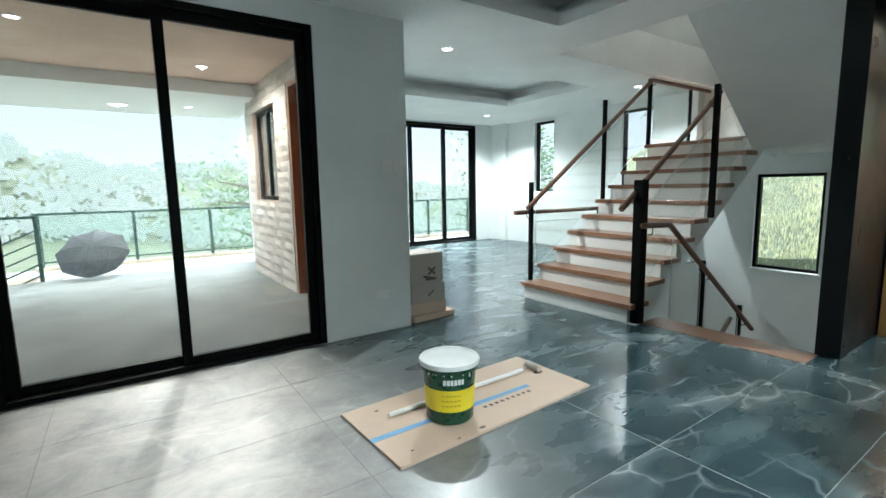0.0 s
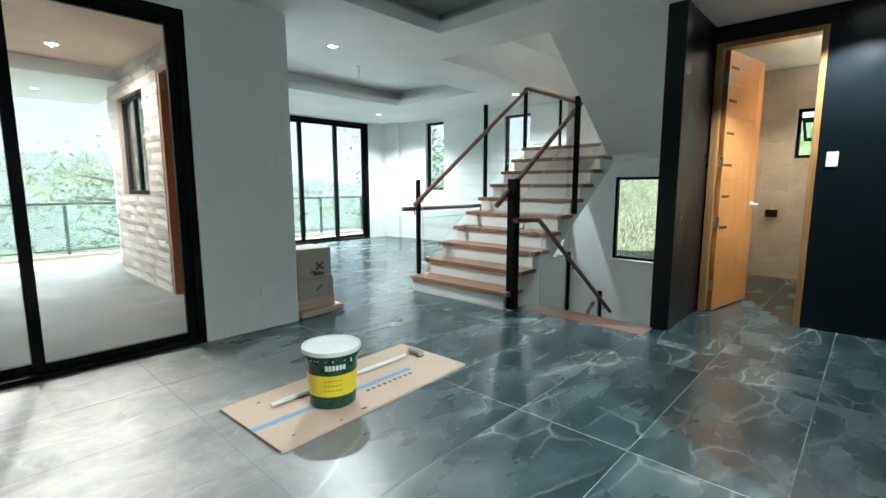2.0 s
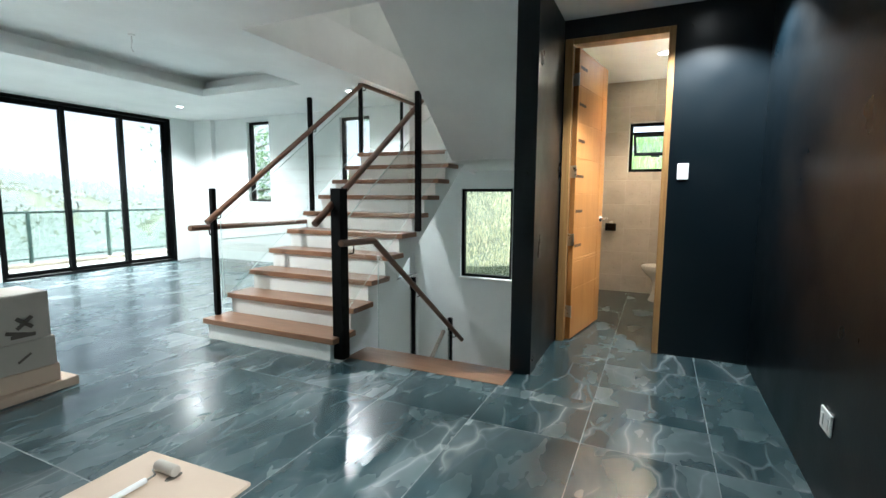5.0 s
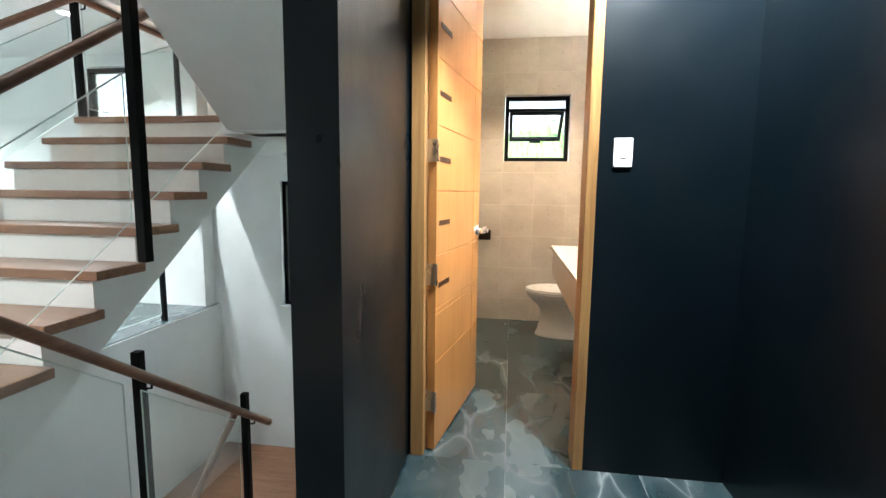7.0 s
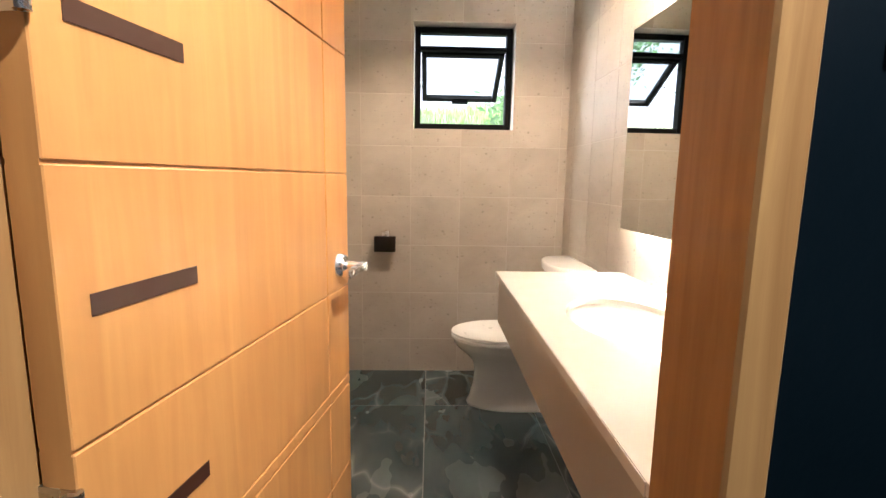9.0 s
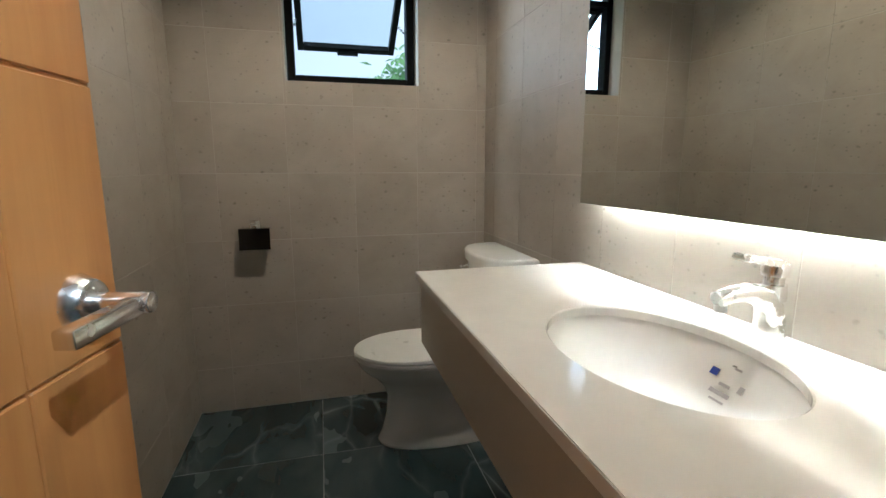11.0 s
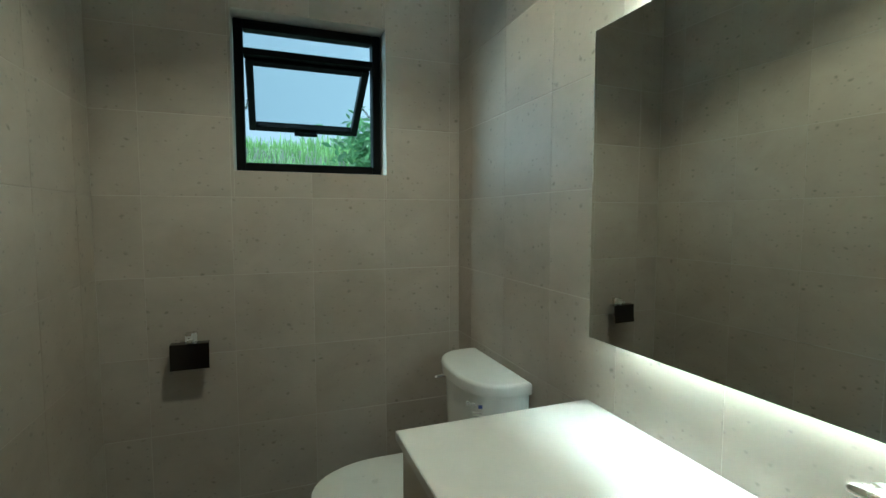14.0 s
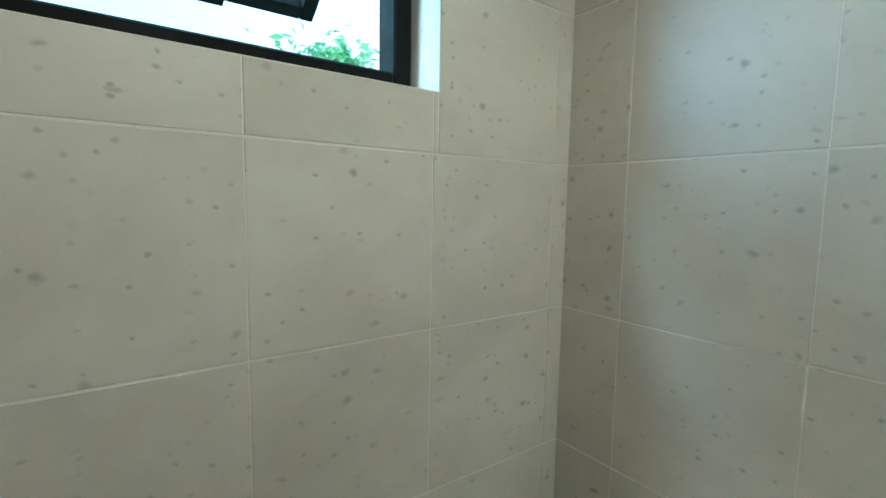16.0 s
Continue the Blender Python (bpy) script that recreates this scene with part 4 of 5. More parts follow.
bmesh.ops.transform(b_, matrix=Matrix.Translation((2.92, 3.7485, 0.25)) @ Matrix.Rotation(-0.6, 4, "Y"), verts=b_.verts)
part("print_mark", b_, CARDMARK, c1)

# ---- bathroom things ----
BX, BY, BA, BB = 6.315, 0.125, 0.238, 0.165
CT = 0.847


def oval(n, a, b):
    return [(BX + a * math.cos(2 * math.pi * i / n), BY + b * math.sin(2 * math.pi * i / n)) for i in range(n)]


def vanity():
    v = thing("vanity_cabinet", (6.3, 0.1, 0.63), "greige wall-hung vanity cabinet under a white counter", "vanity cabinet")
    part("body", bm_box(5.60, 6.975, -0.135, 0.372, 0.632, 0.66), APRON, v)
    part("side_panel", bm_box(6.955, 6.985, -0.137, 0.375, 0.63, 0.826, 0.002, 1), APRON, v)
    part("front_panel", bm_box(5.60, 6.985, 0.376, 0.396, 0.63, 0.826, 0.002, 1), APRON, v)
    c = thing("countertop", (6.3, 0.1, 0.827), "white quartz countertop with an oval basin cutout", "countertop")
    n = 64
    bm = bmesh.new()
    ring = oval(n, BA, BB)
    x0, x1, y0, y1 = 5.585, 6.998, -0.138, 0.407
    def rim(i):
        a = 2 * math.pi * i / n
        dx, dy = math.cos(a), math.sin(a)
        t = min(((x1 if dx > 0 else x0) - BX) / dx if abs(dx) > 1e-6 else 9, ((y1 if dy > 0 else y0) - BY) / dy if abs(dy) > 1e-6 else 9)
        return (BX + dx * t, BY + dy * t)
    outer = [rim(i) for i in range(n)]
    for q in ((x0, y0), (x0, y1), (x1, y0), (x1, y1)):
        k = min(range(n), key=lambda i: (outer[i][0] - q[0]) ** 2 + (outer[i][1] - q[1]) ** 2)
        outer[k] = q
    loops = [[bm.verts.new((p[0], p[1], z)) for p in src] for src, z in ((ring, CT - 0.020), (ring, CT - 0.003), (oval(n, BA + 0.003, BB + 0.003), CT), (outer, CT), (outer, CT - 0.020))]
    loops.append(loops[0])
    for a, b in zip(loops, loops[1:]):
        for i in range(n):
            j = (i + 1) % n
            bm.faces.new((a[i], a[j], b[j], b[i]))
    bmesh.ops.recalc_face_normals(bm, faces=bm.faces)
    part("slab", bm, COUNTER, c)
    part("front_edge", bm_box(5.60, 6.996, 0.4075, 0.4095, CT - 0.022, CT - 0.001), COUNTER, c)
    part("side_edge", bm_box(6.9985, 7.0005, -0.136, 0.4095, CT - 0.022, CT - 0.001), COUNTER, c)
    b = thing("wash_basin", (BX, BY, CT - 0.155), "white oval undermount ceramic basin with small stickers", "sink")
    prof = [(0.0, -0.150), (0.10, -0.149), (0.35, -0.146), (0.62, -0.128), (0.82, -0.088), (0.95, -0.045), (1.03, -0.0205), (1.10, -0.0205), (1.10, -0.030), (1.0, -0.055), (0.85, -0.115), (0.5, -0.156), (0.0, -0.162)]
    part("bowl", bm_lathe(prof, Matrix.Translation((BX, BY, CT)), 64, BA, BB), CERAMIC, b, "", True)
    dm = Matrix.Translation((BX + 0.0, BY - 0.045, CT - 0.149))
    drain = part("drain", bm_lathe([(0, 0.004), (0.018, 0.006), (0.030, 0.004), (0.033, 0.0), (0, 0)], dm, 28), CHROME, b, "chrome pop-up drain", True)
    part("overflow", bm_cyl(0.008, 0.008, 0.002, Matrix.Translation((BX - 0.02, BY - BB * 0.955, CT - 0.052)) @ Matrix.Rotation(radians(68), 4, "X"), 16), STEEL, b)
    # stickers on the far side of the bowl
    for sx, sz, w, h, mat in ((0.01, -0.066, 0.016, 0.014, LABELBLUE), (-0.02, -0.080, 0.022, 0.006, LABELGREY), (-0.055, -0.074, 0.01, 0.014, LABELGREY), (-0.018, -0.094, 0.04, 0.008, LABELGREY), (-0.022, -0.105, 0.03, 0.004, LABELGREY), (-0.032, -0.048, 0.014, 0.004, LABELGREY)):
        k = 0.82 + (0.95 - 0.82) * (sz + 0.088) / 0.043 if sz > -0.088 else 0.62 + 0.2 * (sz + 0.128) / 0.04
        yy = BY - BB * math.sqrt(max(0.0, k * k - ((sx) / BA) ** 2))
        s = bm_box(-w / 2, w / 2, -h / 2, h / 2, 0.0005, 0.0014)
        bmesh.ops.transform(s, matrix=Matrix.Translation((BX + sx, yy + 0.003, CT + sz)) @ Matrix.Rotation(radians(-52), 4, "X"), verts=s.verts)
        part("sticker", s, mat, b, "small printed sticker")


vanity()


def faucet():
    x, y = 6.305, -0.106
    f = thing("faucet", (x, y, CT), "chrome single-lever basin faucet on the counter", "faucet")
    part("base_ring", bm_lathe([(0, 0), (0.027, 0), (0.027, 0.004), (0.023, 0.007), (0, 0.007)], Matrix.Translation((x, y, CT)), 28), CHROME, f, "", True)
    sp = bm_tube([(x, y, CT + 0.002), (x, y + 0.001, CT + 0.03), (x, y + 0.006, CT + 0.055), (x, y + 0.022, CT + 0.076), (x, y + 0.055, CT + 0.087), (x, y + 0.09, CT + 0.086), (x, y + 0.122, CT + 0.078)], [0.026, 0.0245, 0.0235, 0.0215, 0.0175, 0.0155, 0.014], 20)
    spout = part("spout", sp, CHROME, f, "", True)
    part("aerator", bm_cyl(0.0105, 0.0105, 0.012, Matrix.Translation((x, y + 0.112, CT + 0.062)), 18), STEEL, spout)
    part("collar", bm_lathe([(0, 0.07), (0.022, 0.07), (0.0215, 0.098), (0, 0.098)], Matrix.Translation((x, y, CT)), 24), CHROME, f, "", True)
    part("neck", bm_cyl(0.0165, 0.0165, 0.018, Matrix.Translation((x, y, CT + 0.106)), 24), STEEL, f, "", True)
    lev = bm_lathe([(0, 0.114), (0.0225, 0.114), (0.0235, 0.130), (0.019, 0.140), (0, 0.143)], Matrix.Translation((x, y, CT)), 28)
    part("lever_cap", lev, CHROME, f, "", True)
    bm = bm_box(-0.020, 0.020, -0.012, 0.078, -0.006, 0.007, 0.005)
    bmesh.ops.transform(bm, matrix=Matrix.Translation((x, y + 0.004, CT + 0.136)) @ Matrix.Rotation(radians(11), 4, "X"), verts=bm.verts)
    part("lever", bm, CHROME, f, "", True)
    part("lift_rod", bm_rod((x + 0.034, y - 0.012, CT), (x + 0.034, y - 0.012, CT + 0.05), 0.003, 8), CHROME, f)


faucet()


def mirror():
    m = thing("wall_mirror", (6.3, -0.12, 1.04), "frameless rectangular mirror with a light strip behind it", "mirror")
    def hung(bm):
        """Hangs a little askew: its near end is closer to the wall."""
        for v in bm.verts:
            v.co.y += (v.co.x - 6.929) * 0.024
        return bm
    part("backing", bm_box(5.70, 6.87, -0.1395, -0.124, 1.09, 1.76), PLASTIC, m)
    part("mirror_glass", hung(bm_box(5.62, 6.929, -0.091, -0.085, 1.045, 1.810, 0.001, 1)), MIRROR, m, "clear mirror glass")
    part("light_strip", bm_box(5.70, 6.87, -0.138, -0.126, 1.078, 1.088), LED, m, "warm white light strip")
    part("light_strip", bm_box(5.70, 6.87, -0.138, -0.126, 1.762, 1.772), LEDUP, m, "warm white light strip")


mirror()


def ring_loft(bm, sections, seg=36, cap=True):
    """sections: (z, half width, y back, y front, squareness) for rounded outlines about x = 0."""
    rings = []
    for z, w, yb, yf, p in sections:
        c, r = (yb + yf) / 2, (yf - yb) / 2
        ring = []
        for i in range(seg):
            a = 2 * math.pi * i / seg
            ca, sa = math.cos(a), math.sin(a)
            q = p if sa < 0 else 1.0
            ring.append(bm.verts.new((w * math.copysign(abs(ca) ** q, ca), c + r * math.copysign(abs(sa) ** q, sa), z)))
        rings.append(ring)
    for a, b in zip(rings, rings[1:]):
        for i in range(seg):
            bm.faces.new((a[i], a[(i + 1) % seg], b[(i + 1) % seg], b[i]))
    if cap:
        bm.faces.new(rings[0][::-1]), bm.faces.new(rings[-1])
    bmesh.ops.recalc_face_normals(bm, faces=bm.faces)


def toilet():
    x = 7.50
    t = thing("toilet", (x, 0.2, 0), "white ceramic two-piece toilet with its lid closed", "toilet")
    mv = Matrix.Translation((x, 0, 0))
    def shape(secs, name, mat, label="", parent=t):
        bm = bmesh.new()
        ring_loft(bm, secs)
        bmesh.ops.transform(bm, matrix=mv, verts=bm.verts)
        return part(name, bm, mat, parent, label, True)
    shape([(0.0, 0.115, -0.06, 0.475, 0.6), (0.012, 0.118, -0.06, 0.48, 0.6), (0.05, 0.106, -0.05, 0.462, 0.6), (0.13, 0.090, -0.04, 0.442, 0.6), (0.205, 0.088, -0.04, 0.436, 0.6), (0.25, 0.10, -0.04, 0.448, 0.6),
           (0.29, 0.130, -0.035, 0.482, 0.6), (0.325, 0.160, -0.025, 0.525, 0.6), (0.355, 0.175, -0.02, 0.552, 0.6), (0.378, 0.178, -0.02, 0.555, 0.6), (0.385, 0.172, -0.015, 0.55, 0.6)], "bowl", CERAMIC)
    shape([(0.386, 0.180, 0.06, 0.562, 0.5), (0.390, 0.186, 0.055, 0.568, 0.5), (0.402, 0.186, 0.055, 0.568, 0.5), (0.406, 0.180, 0.06, 0.562, 0.5)], "seat", PLASTIC, "white plastic seat")
    lid = shape([(0.407, 0.180, 0.055, 0.562, 0.5), (0.411, 0.187, 0.05, 0.57, 0.5), (0.420, 0.185, 0.05, 0.568, 0.5), (0.428, 0.165, 0.07, 0.545, 0.5), (0.430, 0.10, 0.14, 0.46, 0.5)], "lid", PLASTIC, "white plastic lid")
    for dx in (-0.075, 0.075):
        part("seat_hinge", bm_rod((x + dx - 0.02, 0.055, 0.415), (x + dx + 0.02, 0.055, 0.415), 0.012, 14, 0.002), PLASTIC, t, "", True)
    # tank: flat to the wall, bowed in front
    def tank_outline(w, yb, yf, n=14):
        pts = [(-w, yb), (w, yb)]
        for i in range(n + 1):
            a = math.pi * i / n
            pts.append((w * math.copysign(abs(math.cos(a)) ** 0.75, math.cos(a)), yb + 0.055 + (yf - yb - 0.055) * math.sin(a) ** 0.8))
        return pts
    def tank(z0, z1, w0, w1, f0, f1, name, bev, label=""):
        bm = bmesh.new()
        a = [bm.verts.new((p[0], p[1], z0)) for p in tank_outline(w0, -0.132, f0)]
        b = [bm.verts.new((p[0], p[1], z1)) for p in tank_outline(w1, -0.132, f1)]
        bm.faces.new(a[::-1])
        top = bm.faces.new(b)
        for i in range(len(a)):
            j = (i + 1) % len(a)
            bm.faces.new((a[i], a[j], b[j], b[i]))
        bmesh.ops.recalc_face_normals(bm, faces=bm.faces)
        bmesh.ops.bevel(bm, geom=list(top.edges), offset=bev, segments=4, affect="EDGES", profile=0.5)
        bmesh.ops.transform(bm, matrix=mv, verts=bm.verts)
        return part(name, bm, CERAMIC, t, label, True)
    tk = tank(0.386, 0.758, 0.185, 0.208, 0.045, 0.062, "tank", 0.004)
    tank(0.759, 0.803, 0.224, 0.228, 0.075, 0.078, "tank_lid", 0.014)
    part("flush_lever", bm_tube([(x + 0.205, 0.0, 0.70), (x + 0.228, 0.002, 0.70), (x + 0.232, 0.05, 0.69)], 0.006, 10), CHROME, t, "chrome flush lever", True)
    for dx, dz, w, h, mat in ((-0.16, 0.715, 0.014, 0.012, LABELBLUE), (-0.135, 0.715, 0.02, 0.010, LABELGREY), (-0.11, 0.712, 0.012, 0.012, LABELGREY), (-0.15, 0.69, 0.035, 0.005, LABELGREY), (-0.15, 0.678, 0.03, 0.004, LABELGREY)):
        a = math.acos(min(1, max(-1, (abs(dx) / 0.206) ** (1 / 0.75)))) if dx else math.pi / 2
        yy = -0.132 + 0.055 + (0.062 - 0.0 + 0.132 - 0.055) * math.sin(a) ** 0.8
        s = bm_box(-w / 2, w / 2, 0.0, 0.0018, -h / 2, h / 2)
        bmesh.ops.transform(s, matrix=Matrix.Translation((x + dx, yy - 0.0005, dz)) @ Matrix.Rotation(radians(52), 4, "Z"), verts=s.verts)
        part("sticker", s, mat, tk, "small printed sticker")


toilet()


def paper_holder():
    h = thing("toilet_paper_holder", (7.92, 0.965, 0.84), "chrome toilet paper holder with a cover flap, empty", "paper holder")
    part("wall_mount", bm_box(7.905, 7.9395, 0.945, 0.985, 0.865, 0.915, 0.004), CHROME, h, "", True)
    part("arm", bm_box(7.872, 7.906, 0.955, 0.975, 0.88, 0.898, 0.003), CHROME, h, "", True)
    # the flap's dark base colour paints in the dark floor it mirrors
    part("cover_flap", bm_extrude([(7.868, 0.884), (7.905, 0.884), (7.905, 0.880), (7.873, 0.880), (7.864, 0.79), (7.860, 0.79)], 1, 0.90, 1.03), REFLECTCHROME, h, "polished chrome flap with a dark reflection painted into its colour")
    part("bar", bm_rod((7.885, 0.905, 0.835), (7.885, 1.025, 0.835), 0.006, 12), CHROME, h)


paper_holder()

# ---- terrace ----
solid("terrace_floor", bm_box(-7.0, 8.9, 3.89, 10.25, -0.3, -0.03), TERRACE, "wet pale concrete terrace floor", "floor", "structure")
TERR = thing("terrace_ceiling", (0, 5.4, 2.65), "brown wood-plank terrace ceiling with a white beam", "ceiling", kind="structure")


def terrace_ceiling():
    bm = bmesh.new()
    y = 3.90
    while y < 7.04:
        y1 = min(y + 0.118, 7.05)
        box(bm, -7.0, 2.27, y, y1, 2.652, 2.672)
        y = y1 + 0.004
    box(bm, -7.0, 2.45, 3.89, 9.32, 2.68, 2.72)
    part("planks", bm, PLANKS, TERR)
    bm = bmesh.new()
    box(bm, -7.0, 2.45, 7.06, 9.30, 2.49, 2.678)
    box(bm, 2.45, 8.9, 8.72, 9.30, 2.70, 2.9)
    part("soffit_beam", bm, CEILING, TERR, "white painted soffit")


terrace_ceiling()


def terrace_railing():
    r = thing("terrace_railing", (2.0, 10.1, -0.03), "dark green metal railing with glass panels at the terrace edge", "railing")
    xs = [-0.53, 0.775, 2.0, 3.25, 4.5, 5.75, 7.0, 8.25]
    for x in xs:
        part("post", bm_box(x - 0.025, x + 0.025, 10.08, 10.12, 0.03, 0.89, 0.003, 1), RAILGREEN, r)
    part("top_rail", bm_box(-0.6, 8.5, 10.07, 10.13, 0.88, 0.92, 0.006), RAILGREEN, r)
    part("bottom_rail", bm_box(-0.55, 8.5, 10.085, 10.115, 0.095, 0.12, 0.003, 1), RAILGREEN, r)
    for a, b in zip(xs, xs[1:]):
        no_shadow(part("glass_panel", bm_box(a + 0.03, b - 0.03, 10.097, 10.103, 0.125, 0.875), FROST, r, "pale glass panel"))
    k = thing("terrace_kerb", (2.0, 10.15, -0.03), "low cream kerb under the terrace railing", "kerb")
    part("kerb", bm_box(-0.62, 8.6, 10.04, 10.2, -0.03, 0.03, 0.008), CREAM, k)
    g = thing("stair_gate_railing", (-0.4, 8.75, -0.03), "dark green railing with slanting bars beside outdoor steps", "railing")
    for y0 in (8.75, 10.1):
        part("post", bm_box(-0.425, -0.375, y0 - 0.02, y0 + 0.02, -0.03, 0.90, 0.003, 1), RAILGREEN, g) if y0 < 10 else None
    part("top_rail", bm_box(-3.2, -0.38, 8.72, 8.78, 0.89, 0.93, 0.006), RAILGREEN, g)
    for i in range(5):
        z = 0.72 - i * 0.16
        part("bar", bm_rod((-0.42, 8.75, z), (-2.6, 8.75, z - 1.0), 0.011, 8), RAILGREEN, g)
    for i in range(5):
        part("rung", bm_rod((-0.40, 8.77, 0.12 + i * 0.15), (-0.52, 10.08, 0.12 + i * 0.15), 0.010, 8), RAILGREEN, g)


terrace_railing()
solid("door_mat", bm_box(-0.95, -0.5, 8.85, 9.3, -0.029, -0.018, 0.004), CARD, "small brown mat by the outdoor steps", "mat")


def umbrella():
    u = thing("umbrella", (0.2, 8.9, -0.03), "open dark grey umbrella lying on the wet terrace", "umbrella")
    n, r, h = 8, 0.47, 0.18
    up = Vector((-0.15, -0.66, 0.73)).normalized()
    q = up.to_track_quat("Z", "Y").to_matrix().to_4x4()
    m = Matrix.Translation((0.21, 8.80, 0.335)) @ q
    bm = bmesh.new()
    rows = 6
    rings = []
    for k in range(1, rows + 1):
        f = k / rows
        ring = []
        for i in range(n * 4):
            a = 2 * math.pi * i / (n * 4)
            off = math.pi / n * (1 - abs(1 - (i % 4) / 2))
            scal = 1 - f * (1 - math.cos(math.pi / n) / math.cos(math.pi / n - off))
            ring.append(bm.verts.new((r * math.sin(f * 1.35) / math.sin(1.35) * scal * math.cos(a), r * math.sin(f * 1.35) / math.sin(1.35) * scal * math.sin(a), h * math.cos(f * 1.5) - 0.02 * f * math.sin(math.pi * ((i % 4) / 4)))))
        rings.append(ring)
    tip = bm.verts.new((0, 0, h))
    for i in range(n * 4):
        j = (i + 1) % (n * 4)
        bm.faces.new((tip, rings[0][i], rings[0][j]))
        for a, b in zip(rings, rings[1:]):
            bm.faces.new((a[i], b[i], b[j], a[j]))
    bmesh.ops.solidify(bm, geom=bm.faces[:], thickness=0.002)
    bmesh.ops.transform(bm, matrix=m, verts=bm.verts)
    part("canopy", bm, CLOTH, u, "dark grey cloth canopy")
    for i in range(n):
        a = 2 * math.pi * i / n
        pts = [m @ Vector((r * math.sin(f * 1.35) / math.sin(1.35) * math.cos(a), r * math.sin(f * 1.35) / math.sin(1.35) * math.sin(a), h * math.cos(f * 1.5) - 0.004)) for f in (0.05, 0.3, 0.55, 0.8, 1.0)]
        part("rib", bm_tube(pts, 0.003, 6), STEEL, u)
    part("shaft", bm_rod(m @ Vector((0, 0, h + 0.05)), m @ Vector((0, 0, -0.45)), 0.006, 10), STEEL, u)
    part("grip", bm_rod(m @ Vector((0, 0, -0.45)), m @ Vector((0, 0, -0.56)), 0.014, 12, 0.004), BLACK, u)


umbrella()


def side_openings():
    d = thing("door_4", (2.4, 5.2, 0), "brown wooden door set deep in the stone wall", "door", kind="structure")
    part("leaf", bm_box(2.50, 2.545, 4.775, 5.605, 0.0, 2.37, 0.004), REVEAL, d)
    bm = bmesh.new()
    for y0, y1, z0, z1 in ((4.72, 4.772, -0.03, 2.42), (5.608, 5.66, -0.03, 2.42), (4.772, 5.608, 2.372, 2.42)):
        box(bm, 2.262, 2.67, y0, y1, z0, z1)
    part("door_frame", bm, REVEAL, d)
    part("handle", bm_rod((2.49, 4.86, 1.0), (2.43, 4.86, 1.0), 0.012, 10), CHROME, d)
    w = thing("window_5", (2.4, 6.58, 1.07), "tall dark-framed window in a tan reveal in the stone wall", "window", kind="structure")
    bm = bmesh.new()
    for y0, y1, z0, z1 in ((6.22, 6.245, 1.07, 2.33), (7.325, 7.35, 1.07, 2.33), (6.245, 7.325, 2.305, 2.33), (6.245, 7.325, 1.07, 1.095)):
        box(bm, 2.262, 2.67, y0, y1, z0, z1)
    part("reveal", bm, LITREVEAL, w, "wooden reveal with sunlight painted into its tan colour")
    fr = frame_bars(w, "window_frame", 0, 2.31, 2.37, 6.245, 7.325, 1.095, 2.305, 0.05)
    part("mullion", bm_box(2.315, 2.365, 6.76, 6.81, 1.14, 2.26), BLACK, w)
    glass_pane(fr, 2.335, 2.341, 6.29, 7.28, 1.14, 2.26)


side_openings()

# ---- outside ----
def ground_height(x, y):
    far = max(0.0, math.hypot(x - 2, y - 4) - 22)
    valley = -5.0 - 4.0 * (1 - math.exp(-far / 40))
    hills = 26 * (1 - math.exp(-max(0.0, far - 60) / 130)) * (0.55 + 0.45 * noise.noise((x / 90, y / 90, 0.3))) + 7 * max(0, noise.noise((x / 45 + 5, y / 45, 1.7))) * min(1, far / 60)
    ridge_ = 24 * math.exp(-(((x + 45) / 42) ** 2 + ((y - 105) / 38) ** 2)) + 12 * math.exp(-(((x - 40) / 60) ** 2 + ((y - 150) / 45) ** 2))
    z = valley + hills * 0.5 + ridge_
    bank = 0.1 + 0.325 * min(x - 9.0, 8.5) + 0.05 * max(0.0, x - 17.5) + 0.35 * noise.noise((x / 5, y / 5, 3.1)) + 0.12 * noise.noise((x / 1.3, y / 1.3, 8.0))
    side = min(1.0, max(0.0, (x - 8.3) / 0.5)) * min(1.0, max(0.0, (16 - y) / 6)) * math.exp(-max(0.0, x - 45) / 30)
    return z * (1 - side) + bank * side


def build_ground():
    bm = bmesh.new()
    def steps(lo, hi, c):
        v, out = 0.0, []
        k = 0
        pos, s = c, 0.5
        right = []
        while pos < hi:
            right.append(pos)
            s = 0.5 if abs(pos - c) < 14 else s * 1.13
            pos += s
        left, pos, s = [], c, 0.5
        while pos > lo:
            pos -= s
            s = 0.5 if abs(pos - c) < 14 else s * 1.13
            left.append(pos)
        return left[::-1] + right + [hi]
    xs, ys = steps(-900, 900, 8.3), steps(-900, 900, 3.0)
    grid = [[bm.verts.new((x, y, ground_height(x, y))) for x in xs] for y in ys]
    for j in range(len(ys) - 1):
        for i in range(len(xs) - 1):
            bm.faces.new((grid[j][i], grid[j][i + 1], grid[j + 1][i + 1], grid[j + 1][i]))
    return solid("ground", bm, GROUND, "green sloping ground with grass and distant hills", "ground", "structure", smooth=True)


build_ground()


